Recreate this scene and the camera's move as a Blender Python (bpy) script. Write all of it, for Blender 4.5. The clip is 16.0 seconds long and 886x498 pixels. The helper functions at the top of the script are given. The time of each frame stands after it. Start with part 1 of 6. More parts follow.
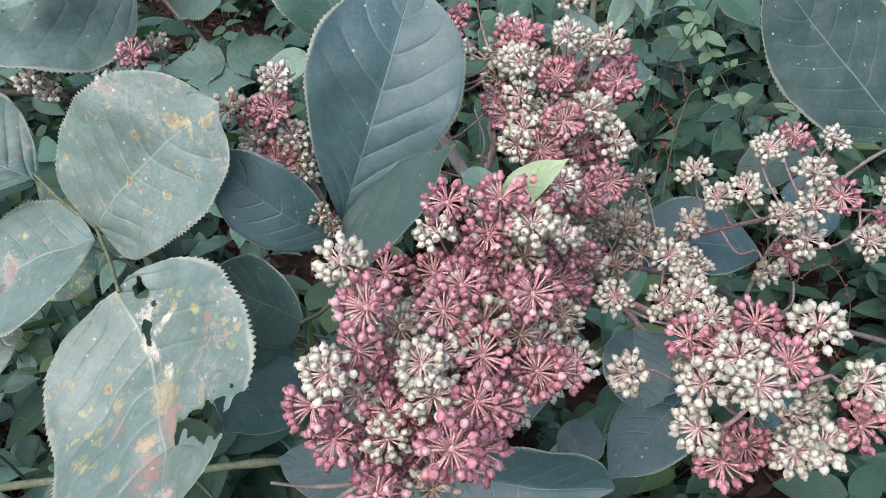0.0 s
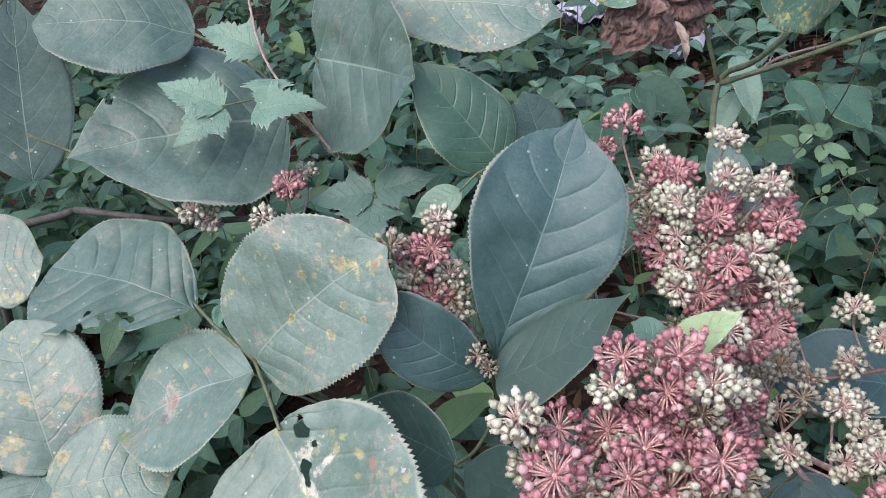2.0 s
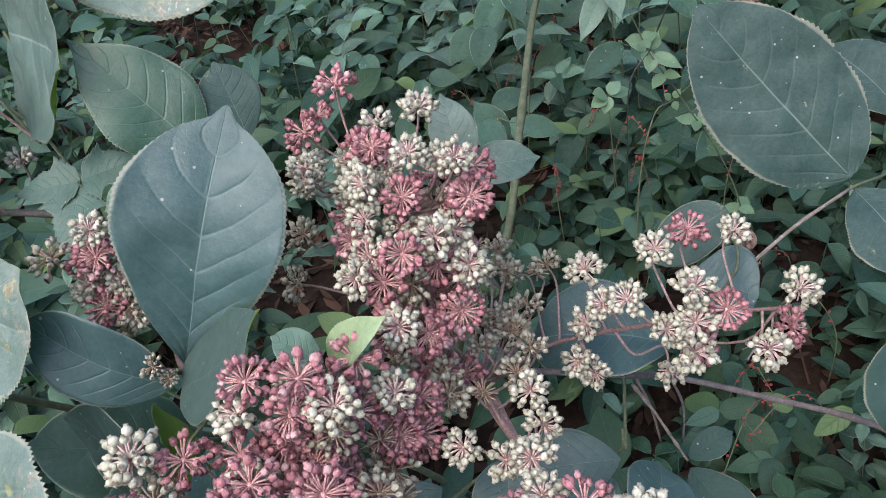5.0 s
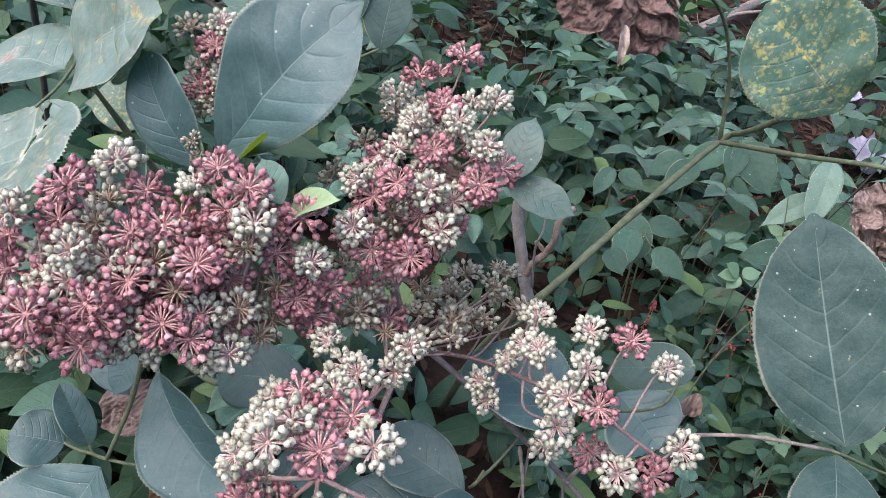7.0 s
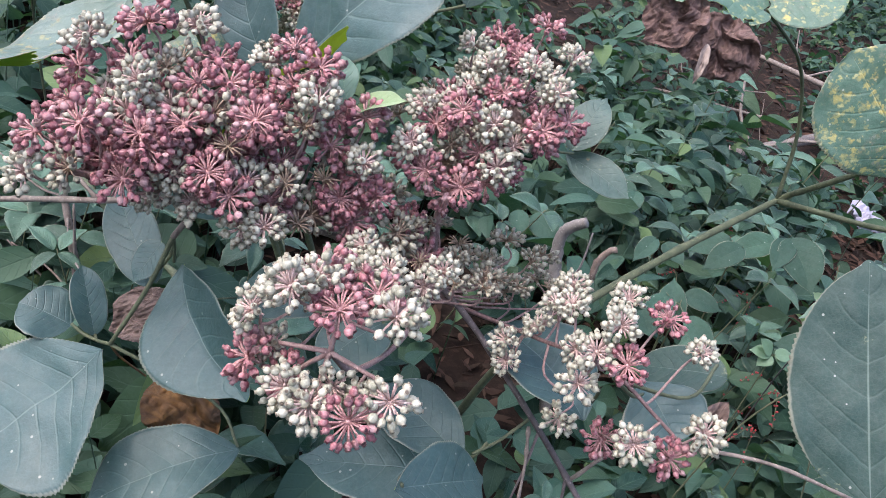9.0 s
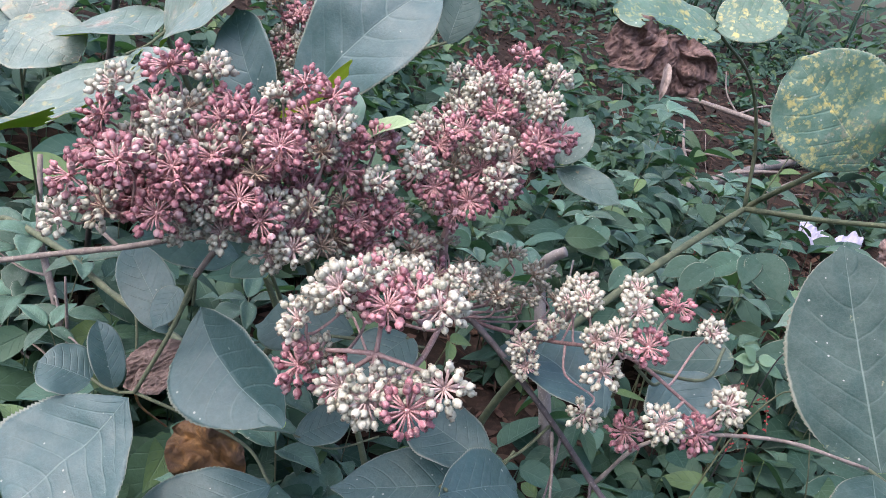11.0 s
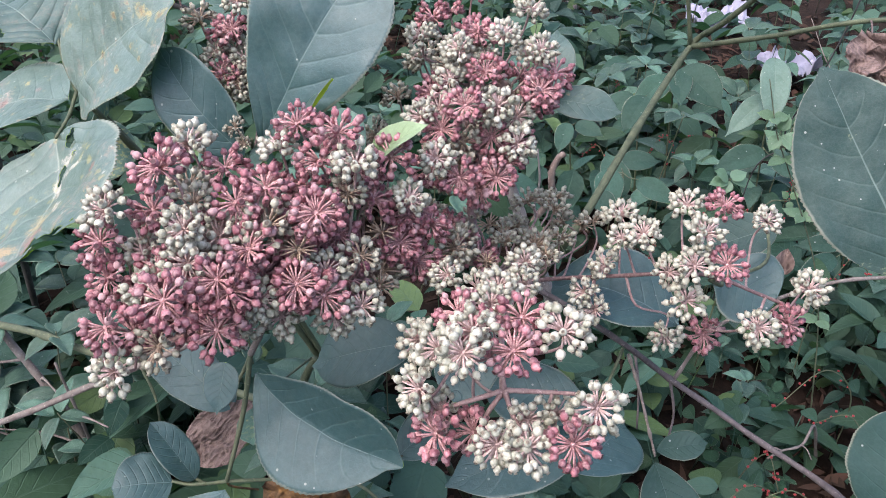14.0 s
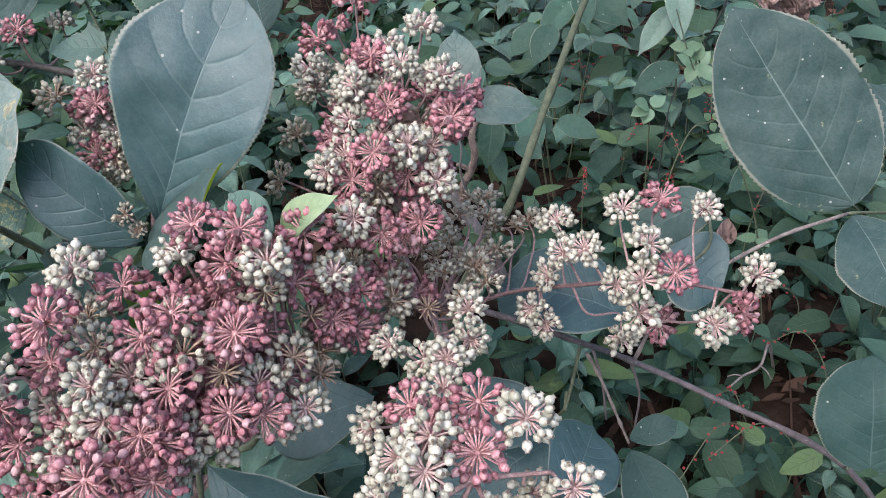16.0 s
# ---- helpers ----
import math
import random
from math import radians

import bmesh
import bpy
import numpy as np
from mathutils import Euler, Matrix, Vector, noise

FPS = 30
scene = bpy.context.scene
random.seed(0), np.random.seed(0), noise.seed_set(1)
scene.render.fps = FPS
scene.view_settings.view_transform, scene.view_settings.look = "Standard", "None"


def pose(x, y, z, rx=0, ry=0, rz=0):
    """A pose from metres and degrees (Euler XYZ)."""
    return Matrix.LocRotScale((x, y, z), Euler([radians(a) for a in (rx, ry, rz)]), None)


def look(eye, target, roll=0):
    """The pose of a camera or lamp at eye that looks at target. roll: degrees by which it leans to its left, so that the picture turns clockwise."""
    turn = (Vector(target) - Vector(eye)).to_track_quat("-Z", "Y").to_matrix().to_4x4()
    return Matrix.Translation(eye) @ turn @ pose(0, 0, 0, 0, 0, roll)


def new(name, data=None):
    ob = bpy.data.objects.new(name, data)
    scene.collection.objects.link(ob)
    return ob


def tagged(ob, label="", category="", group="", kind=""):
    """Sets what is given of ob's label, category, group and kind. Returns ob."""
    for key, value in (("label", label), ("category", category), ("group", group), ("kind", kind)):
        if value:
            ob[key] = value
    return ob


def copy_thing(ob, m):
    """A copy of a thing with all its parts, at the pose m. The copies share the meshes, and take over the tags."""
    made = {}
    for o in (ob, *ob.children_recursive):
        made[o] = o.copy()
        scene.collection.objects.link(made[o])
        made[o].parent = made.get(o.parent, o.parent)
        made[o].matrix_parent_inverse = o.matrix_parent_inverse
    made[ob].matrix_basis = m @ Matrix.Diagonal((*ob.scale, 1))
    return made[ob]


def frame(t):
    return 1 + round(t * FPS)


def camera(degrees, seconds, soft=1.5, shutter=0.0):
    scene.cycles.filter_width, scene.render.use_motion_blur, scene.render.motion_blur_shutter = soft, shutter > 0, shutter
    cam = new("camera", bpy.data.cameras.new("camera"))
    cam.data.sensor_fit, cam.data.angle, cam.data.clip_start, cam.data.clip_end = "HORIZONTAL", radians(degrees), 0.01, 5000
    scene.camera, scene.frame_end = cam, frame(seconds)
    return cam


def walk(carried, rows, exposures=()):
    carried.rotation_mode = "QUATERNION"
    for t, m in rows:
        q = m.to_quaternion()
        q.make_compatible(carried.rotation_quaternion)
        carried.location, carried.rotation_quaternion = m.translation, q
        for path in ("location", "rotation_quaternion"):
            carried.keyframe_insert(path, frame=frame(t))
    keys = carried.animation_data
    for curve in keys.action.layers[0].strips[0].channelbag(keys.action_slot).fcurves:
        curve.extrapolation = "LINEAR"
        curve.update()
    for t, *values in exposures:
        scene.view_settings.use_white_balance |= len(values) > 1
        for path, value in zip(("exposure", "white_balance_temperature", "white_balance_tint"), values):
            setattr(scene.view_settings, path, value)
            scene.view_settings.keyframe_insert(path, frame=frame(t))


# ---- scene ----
cam = camera(59.4, 16.0, soft=0.65)
METRES, EYE, TILT, LEAN, TURN = 1.0, 1.05, -40.0, 8.0, 0.0
ROWS = [
    (0.0, 0.0, 0.0, 0.0, -0.0, -0.0, -0.0),
    (0.5, -0.0191, 0.0035, 0.016, 1.44, 1.99, 0.18),
    (1.0, -0.0425, -0.0026, 0.0226, 2.75, 3.69, -0.57),
    (1.5, -0.0646, -0.0116, 0.0262, 4.43, 5.68, -1.57),
    (2.0, -0.0642, -0.0023, 0.0448, 4.99, 5.66, -1.2),
    (2.5, -0.0478, 0.0059, 0.0715, 4.42, 2.89, 1.23),
    (3.0, -0.0072, 0.0205, 0.0979, 4.2, 1.32, 2.57),
    (3.5, 0.0349, 0.035, 0.1168, 3.12, 0.37, 5.98),
    (4.0, 0.0772, 0.0496, 0.1265, 2.19, -1.44, 7.78),
    (4.5, 0.1095, 0.0545, 0.1207, 2.26, -2.83, 7.47),
    (7.0, 0.3171, 0.0078, 0.0834, 18.32, -1.67, -34.41),
    (7.5, 0.3389, 0.0249, 0.0576, 20.47, -0.53, -40.0),
    (8.0, 0.3553, 0.0334, 0.0436, 21.94, -0.6, -43.27),
    (8.5, 0.3694, 0.0404, 0.0135, 21.36, 1.27, -45.97),
    (11.0, 0.3798, 0.0213, -0.0831, 17.15, 10.92, -39.81),
    (11.5, 0.3568, 0.0124, -0.0922, 15.21, 12.35, -37.68),
    (12.0, 0.3351, 0.0024, -0.1033, 13.36, 12.37, -35.02),
    (12.5, 0.317, 0.0015, -0.092, 12.31, 11.75, -32.18),
    (13.0, 0.2874, 0.0003, -0.0802, 12.22, 9.04, -27.74),
    (13.5, 0.259, -0.0004, -0.0689, 12.73, 5.76, -23.81),
    (14.0, 0.2387, 0.0028, -0.0467, 12.44, 3.32, -19.09),
    (14.5, 0.221, 0.0077, -0.0246, 11.39, 0.86, -14.74),
    (15.0, 0.2154, 0.0173, -0.0061, 10.5, -0.47, -12.76),
    (15.5, 0.2128, 0.0295, 0.0223, 9.04, -1.06, -10.24),
    (16.0, 0.2124, 0.0371, 0.0483, 7.88, -1.64, -8.19),
]
walk(cam, [(t, pose(0, 0, EYE, TILT, LEAN, TURN) @ pose(METRES * x, METRES * y, METRES * z, 90 + pitch, roll, yaw)) for t, x, y, z, yaw, pitch, roll in ROWS],
     exposures=((0.0, 1.31, 6300, 14), (2.0, 1.27, 6300, 12), (3.5, 1.27, 6340, 11), (4.5, 1.27, 6380, 11), (7.0, 1.53, 6320, 13), (8.5, 1.54, 6320, 14), (11.0, 1.64, 6320, 17), (12.0, 1.60, 6300, 16), (14.0, 1.52, 6270, 14), (16.0, 1.40, 6270, 14)))

# ---- light: open shade under an overcast sky ----
world = bpy.data.worlds.new("sky")
scene.world = world
world.use_nodes = True
wt = world.node_tree
sky = wt.nodes.new("ShaderNodeTexSky")
sky.sky_type, sky.sun_disc = "NISHITA", False
SUN_UP, SUN_TURN = radians(60), radians(210)
sky.sun_elevation, sky.sun_rotation = SUN_UP, SUN_TURN
sky.air_density, sky.dust_density = 1.0, 4.0
bg = wt.nodes["Background"]
bg.inputs["Strength"].default_value = 0.145
wt.links.new(sky.outputs["Color"], bg.inputs["Color"])
sun = new("sun", bpy.data.lights.new("sun", "SUN"))
sun.data.energy, sun.data.angle, sun.data.color = 1.05, radians(80), (1.0, 0.97, 0.92)
sun_way = Vector((math.sin(SUN_TURN) * math.cos(SUN_UP), math.cos(SUN_TURN) * math.cos(SUN_UP), math.sin(SUN_UP)))
sun.matrix_basis = look(sun_way * 8, (0, 0, 0))


# ---- materials ----
class Nodes:
    """A short way to write a node material."""

    def __init__(self, name):
        self.m = bpy.data.materials.new(name)
        self.m.use_nodes = True
        self.t = self.m.node_tree
        self.out = self.t.nodes["Material Output"]
        self.b = self.t.nodes["Principled BSDF"]
        self.tc = self.t.nodes.new("ShaderNodeTexCoord")
        self.info = self.t.nodes.new("ShaderNodeObjectInfo")

    def put(self, socket, value):
        if isinstance(value, bpy.types.NodeSocket):
            self.t.links.new(value, socket)
        elif isinstance(value, tuple) and len(value) == 3 and socket.type == "RGBA":
            socket.default_value = (*value, 1)
        else:
            socket.default_value = value

    def math(self, op, a, b=0.0, c=0.0):
        n = self.t.nodes.new("ShaderNodeMath")
        n.operation = op
        for s, v in zip(n.inputs, (a, b, c)):
            self.put(s, v)
        return n.outputs[0]

    def vmath(self, op, a, b):
        n = self.t.nodes.new("ShaderNodeVectorMath")
        n.operation = op
        self.put(n.inputs[0], a)
        self.put(n.inputs[1], b)
        return n.outputs[0]

    def where(self, spread=37.0):
        r = self.math("MULTIPLY", self.info.outputs["Random"], spread)
        return self.vmath("ADD", self.tc.outputs["Object"], r)

    def noise(self, at, scale, detail=4.0, rough=0.6, warp=0.0):
        n = self.t.nodes.new("ShaderNodeTexNoise")
        self.put(n.inputs["Vector"], at)
        n.inputs["Scale"].default_value, n.inputs["Detail"].default_value = scale, detail
        n.inputs["Roughness"].default_value, n.inputs["Distortion"].default_value = rough, warp
        return n.outputs["Fac"]

    def cells(self, at, scale):
        n = self.t.nodes.new("ShaderNodeTexVoronoi")
        self.put(n.inputs["Vector"], at)
        n.inputs["Scale"].default_value = scale
        return n

    def ramp(self, fac, lo, hi, a=0.0, b=1.0):
        n = self.t.nodes.new("ShaderNodeMapRange")
        n.interpolation_type = "SMOOTHSTEP"
        for s, v in zip(n.inputs, (fac, lo, hi, a, b)):
            self.put(s, v)
        return n.outputs[0]

    def mix(self, fac, a, b):
        n = self.t.nodes.new("ShaderNodeMix")
        n.data_type = "RGBA"
        self.put(n.inputs[0], fac)
        self.put(n.inputs[6], a)
        self.put(n.inputs[7], b)
        return n.outputs[2]

    def bump(self, height, depth, strength=1.0):
        n = self.t.nodes.new("ShaderNodeBump")
        n.inputs["Strength"].default_value, n.inputs["Distance"].default_value = strength, depth
        self.put(n.inputs["Height"], height)
        return n.outputs[0]

    def done(self, colour, rough, normal=None, through_light=0.0, tint=(0.3, 0.5, 0.1), spec=0.5):
        self.put(self.b.inputs["Base Color"], colour)
        self.put(self.b.inputs["Roughness"], rough)
        self.put(self.b.inputs["Specular IOR Level"], spec)
        if normal is not None:
            self.put(self.b.inputs["Normal"], normal)
        if through_light:
            tr = self.t.nodes.new("ShaderNodeBsdfTranslucent")
            self.put(tr.inputs["Color"], tint)
            ms = self.t.nodes.new("ShaderNodeMixShader")
            ms.inputs[0].default_value = through_light
            self.t.links.new(self.b.outputs[0], ms.inputs[1])
            self.t.links.new(tr.outputs[0], ms.inputs[2])
            self.t.links.new(ms.outputs[0], self.out.inputs[0])
        return self.m


RIBS, SLANT, EASE = 7.0, 2.3, 0.25


def leaf_material(name, dark, light, vein, rough=0.5, dust=0.0, spots=(), crust=0.0, spec=0.5, tint=(0.12, 0.25, 0.05), lines=0.45, vary=0.0, blotch=0.0, glow=0.10, scars=(), lumps=0.5):
    """A leaf blade: mottled green, pale midrib and side veins, fine relief, dust, disease spots with a halo and a dead middle."""
    n = Nodes(name)
    at = n.where()
    sep = n.t.nodes.new("ShaderNodeSeparateXYZ")
    n.put(sep.inputs[0], n.tc.outputs["UV"])
    u, v = sep.outputs[0], sep.outputs[1]
    wob = n.math("MULTIPLY_ADD", n.noise(at, 28, 3), 0.26, -0.13)
    a = n.math("ABSOLUTE", n.math("MULTIPLY_ADD", u, 2.0, -1.0))
    mid = n.ramp(n.math("ADD", a, n.math("MULTIPLY", v, 0.010)), 0.008, 0.024, 1.0, 0.0)
    lean = n.math("MULTIPLY", n.math("POWER", a, 1.3), n.math("MULTIPLY_ADD", v, SLANT * EASE, -SLANT))
    p = n.math("ADD", n.math("ADD", lean, n.math("MULTIPLY", v, RIBS)), wob)
    d = n.math("PINGPONG", p, 0.5)
    side = n.math("MULTIPLY", n.ramp(d, 0.008, 0.050, 1.0, 0.0), n.math("MULTIPLY", n.ramp(a, 0.30, 0.95, 0.95, 0.15), n.ramp(v, 0.80, 0.95, 1.0, 0.0)))
    groove = n.math("MULTIPLY", n.ramp(d, 0.0, 0.10, 1.0, 0.0), n.ramp(a, 0.4, 0.95, 1.0, 0.1))
    net = n.cells(at, 230)
    net.feature = "DISTANCE_TO_EDGE"
    mesh_lines = n.ramp(net.outputs["Distance"], 0.0, 0.12, 1.0, 0.0)
    tone = n.mix(n.ramp(n.noise(at, 26, 5), 0.32, 0.7), dark, light)
    tone = n.mix(n.ramp(n.noise(at, 9, 3), 0.4, 0.7, 0.0, 0.2), tone, tuple(x * 1.25 for x in light))
    tone = n.mix(n.ramp(n.noise(at, 240, 4, 0.7), 0.42, 0.70, 0.0, 0.30), tone, tuple(x * 1.5 for x in light))
    tone = n.mix(n.math("MULTIPLY", mesh_lines, 0.07), tone, vein)
    tone = n.mix(n.math("MULTIPLY", side, lines), tone, vein)
    tone = n.mix(n.math("MULTIPLY", mid, 0.75), tone, vein)
    tone = n.mix(n.ramp(n.info.outputs["Random"], 0.0, 1.0, vary, 0.0), tone, tuple(x * 0.45 for x in dark))
    film = n.math("MULTIPLY", n.ramp(n.noise(at, 130, 6, 0.75), 0.30, 0.80), dust)
    tone = n.mix(film, tone, (0.42, 0.46, 0.42))
    jit = n.t.nodes.new("ShaderNodeTexNoise")
    n.put(jit.inputs["Vector"], at)
    jit.inputs["Scale"].default_value = 230
    jit.inputs["Detail"].default_value = 4
    for scale, share, size, halo, heart in spots:
        ruffled = n.vmath("ADD", n.vmath("ADD", at, (scale * 0.1, 3.0, 1.0)), n.vmath("MULTIPLY", jit.outputs["Color"], (1.25 / scale,) * 3))
        cell = n.cells(ruffled, scale)
        pick = n.t.nodes.new("ShaderNodeSeparateColor")
        n.put(pick.inputs[0], cell.outputs["Color"])
        group = n.ramp(n.noise(n.vmath("ADD", at, (1.0, scale, 2.0)), 20, 2), 0.36, 0.54)
        chosen = n.math("MULTIPLY", n.math("LESS_THAN", pick.outputs[0], share), group)
        big = n.math("MULTIPLY_ADD", pick.outputs[1], size * 1.1, size * 0.55)
        rim = n.math("DIVIDE", cell.outputs["Distance"], big)
        tone = n.mix(n.math("MULTIPLY", chosen, n.ramp(n.math("ADD", rim, n.math("MULTIPLY_ADD", jit.outputs["Fac"], 0.8, -0.4)), 0.35, 1.0, 0.6, 0.0)), tone, halo)
        dead = n.math("MULTIPLY", n.ramp(n.math("ADD", rim, n.math("MULTIPLY_ADD", jit.outputs["Fac"], 0.9, -0.45)), 0.22, 0.42, 0.8, 0.0), n.ramp(pick.outputs[2], 0.35, 0.6))
        tone = n.mix(n.math("MULTIPLY", chosen, dead), tone, heart)
    if blotch:
        where = n.ramp(n.noise(n.vmath("ADD", at, (3.0, 9.0, 2.0)), 24, 2), 0.44, 0.56)
        fleck = n.ramp(n.noise(n.vmath("ADD", at, (6.0, 1.0, 5.0)), 180, 5, 0.6), 0.53, 0.58)
        tone = n.mix(n.math("MULTIPLY", n.math("MULTIPLY", where, fleck), blotch), tone, (0.46, 0.41, 0.13))
    if crust:
        patch = n.ramp(n.noise(n.vmath("ADD", at, (5.0, 1.0, 2.0)), 16, 3), 0.50, 0.62)
        flake = n.ramp(n.noise(n.vmath("ADD", at, (2.0, 3.0, 7.0)), 110, 6, 0.75), 0.51, 0.58)
        tone = n.mix(n.math("MULTIPLY", n.math("MULTIPLY", patch, flake), crust), tone, (0.30, 0.205, 0.16))
        scurf = n.ramp(n.noise(n.vmath("ADD", at, (8.0, 2.0, 4.0)), 75, 6, 0.75), 0.60, 0.65)
        tone = n.mix(n.math("MULTIPLY", n.math("MULTIPLY", patch, scurf), crust), tone, (0.56, 0.53, 0.46))
    for su, sv, ru, rv, dead_tone in scars:
        gap = n.math("ADD", n.math("POWER", n.math("DIVIDE", n.math("SUBTRACT", u, su), ru), 2.0), n.math("POWER", n.math("DIVIDE", n.math("SUBTRACT", v, sv), rv), 2.0))
        ragged = n.math("MULTIPLY_ADD", n.noise(n.vmath("ADD", at, (su, sv, 4.0)), 130, 9, 0.85), 7.0, n.math("ADD", gap, -3.5))
        tone = n.mix(n.ramp(ragged, -0.1, 0.7, 0.8, 0.0), tone, dead_tone)
    # Pale tan rim; light caught by the teeth is put into it too.
    tone = n.mix(n.ramp(n.math("ADD", a, n.math("MULTIPLY", wob, 0.5)), 0.955, 0.99, 0.0, 0.42), tone, (0.36, 0.35, 0.27))
    specks = n.cells(at, 120)
    few = n.t.nodes.new("ShaderNodeSeparateColor")
    n.put(few.inputs[0], specks.outputs["Color"])
    dot = n.math("DIVIDE", specks.outputs["Distance"], n.math("MULTIPLY_ADD", few.outputs[1], 0.16, 0.03))
    tone = n.mix(n.math("MULTIPLY", n.ramp(dot, 0.6, 1.0, 0.6, 0.0), n.math("LESS_THAN", few.outputs[0], 0.35)), tone, (0.42, 0.45, 0.38))
    gloss = n.ramp(n.noise(at, 45, 4), 0.3, 0.75, rough - 0.03, rough + 0.07)
    high = n.math("ADD", n.math("MULTIPLY", n.math("MAXIMUM", mid, groove), -0.38), n.math("ADD", n.math("MULTIPLY", mesh_lines, -0.05), n.math("ADD", n.math("MULTIPLY", n.noise(at, 320, 3), 0.4), n.math("MULTIPLY", n.noise(at, 85, 3), lumps))))
    return n.done(tone, gloss, n.bump(high, 0.0011, 0.75), glow, tint, spec)


RUST = (0.27, 0.15, 0.10)
PALE_GREEN = (0.20, 0.23, 0.13)
WAXY = leaf_material("waxy_leaf", (0.020, 0.055, 0.058), (0.028, 0.069, 0.073), (0.12, 0.18, 0.17), 0.50, 0.07, spec=0.55, lines=0.34)
DULL = leaf_material("dull_leaf", (0.015, 0.039, 0.037), (0.020, 0.047, 0.044), (0.13, 0.18, 0.155), 0.56, 0.06, ((70, 0.14, 0.2, PALE_GREEN, RUST),), spec=0.24, lines=0.22)
DUSTY = leaf_material("dusty_dull_leaf", (0.034, 0.070, 0.059), (0.047, 0.088, 0.075), (0.16, 0.21, 0.18), 0.50, 0.13, ((70, 0.16, 0.2, PALE_GREEN, RUST),), 0.15, spec=0.45, lines=0.3)
RUSTY = leaf_material("rusty_leaf", (0.053, 0.095, 0.078), (0.074, 0.121, 0.100), (0.19, 0.23, 0.19), 0.45, 0.17,
                      ((75, 0.26, 0.42, (0.34, 0.29, 0.12), (0.15, 0.08, 0.055)), (150, 0.32, 0.40, (0.29, 0.27, 0.15), (0.20, 0.12, 0.08))), 0.55, spec=0.6, lines=0.26, lumps=1.4)
WORN = leaf_material("worn_rusty_leaf", (0.053, 0.095, 0.078), (0.074, 0.121, 0.100), (0.19, 0.23, 0.19), 0.45, 0.17, ((150, 0.28, 0.38, (0.29, 0.27, 0.15), (0.20, 0.12, 0.08)),), 0.35, spec=0.6, lines=0.26, lumps=1.4,
                     scars=((0.50, 0.56, 0.16, 0.075, (0.42, 0.34, 0.27)), (0.50, 0.56, 0.10, 0.055, (0.14, 0.065, 0.060)), (0.40, 0.62, 0.05, 0.035, (0.10, 0.045, 0.042)), (0.62, 0.30, 0.05, 0.035, (0.27, 0.18, 0.16)), (0.72, 0.46, 0.05, 0.03, (0.38, 0.32, 0.13)), (0.22, 0.94, 0.16, 0.07, (0.16, 0.21, 0.06))))
SPOT_HALO, SPOT_HEART = (0.38, 0.32, 0.13), (0.105, 0.055, 0.042)
SPOTS_AT = ((0.41, 0.80, 0.075, 0.050), (0.37, 0.61, 0.045, 0.035), (0.66, 0.69, 0.038, 0.030), (0.60, 0.93, 0.10, 0.045), (0.08, 0.20, 0.04, 0.04), (0.75, 0.54, 0.05, 0.030), (0.51, 0.38, 0.030, 0.045), (0.15, 0.63, 0.03, 0.022), (0.81, 0.73, 0.035, 0.025), (0.52, 0.84, 0.12, 0.03))
SPOTTED = leaf_material("spotted_rusty_leaf", (0.057, 0.098, 0.082), (0.079, 0.126, 0.106), (0.19, 0.23, 0.19), 0.45, 0.17, ((170, 0.36, 0.36, (0.29, 0.27, 0.15), (0.22, 0.14, 0.10)), (80, 0.12, 0.36, (0.34, 0.29, 0.13), (0.16, 0.09, 0.065))), 0.45, spec=0.6, lines=0.26, lumps=1.7,
                        scars=tuple((su, sv, ru, rv, SPOT_HALO) for su, sv, ru, rv in SPOTS_AT) + tuple((su, sv, ru * 0.62, rv * 0.62, SPOT_HEART) for su, sv, ru, rv in SPOTS_AT[:9]))
TORN = leaf_material("torn_rusty_leaf", (0.053, 0.093, 0.077), (0.074, 0.120, 0.099), (0.19, 0.23, 0.19), 0.45, 0.17, ((120, 0.34, 0.42, (0.32, 0.29, 0.11), (0.16, 0.08, 0.055)),), 0.5, spec=0.6, lines=0.28, lumps=1.2,
                     scars=((0.40, 0.15, 0.130, 0.045, (0.49, 0.45, 0.38)), (0.47, 0.27, 0.050, 0.100, (0.49, 0.45, 0.38)), (0.34, 0.24, 0.140, 0.022, (0.49, 0.45, 0.38)), (0.46, 0.50, 0.075, 0.150, (0.31, 0.26, 0.15)), (0.44, 0.64, 0.085, 0.140, (0.23, 0.13, 0.105)), (0.42, 0.42, 0.030, 0.050, (0.49, 0.45, 0.38)), (0.68, 0.50, 0.050, 0.070, (0.23, 0.13, 0.105)), (0.66, 0.40, 0.050, 0.050, (0.31, 0.26, 0.15)), (0.15, 0.38, 0.035, 0.030, (0.23, 0.13, 0.105)), (0.58, 0.78, 0.100, 0.100, (0.23, 0.13, 0.105)), (0.56, 0.66, 0.060, 0.050, (0.34, 0.25, 0.13)), (0.50, 0.92, 0.140, 0.060, (0.38, 0.28, 0.23)), (0.72, 0.70, 0.050, 0.040, (0.31, 0.26, 0.15))))
YELLOWED = leaf_material("yellowed_leaf", (0.038, 0.095, 0.066), (0.062, 0.130, 0.095), (0.11, 0.18, 0.13), 0.5, 0.12,
                         ((150, 0.42, 0.42, (0.44, 0.42, 0.18), (0.44, 0.40, 0.16)), (95, 0.34, 0.40, (0.48, 0.40, 0.12), (0.46, 0.36, 0.10)), (60, 0.16, 0.36, (0.44, 0.36, 0.13), (0.24, 0.13, 0.105))), 0.3, blotch=0.35, lines=0.25, lumps=0.9)
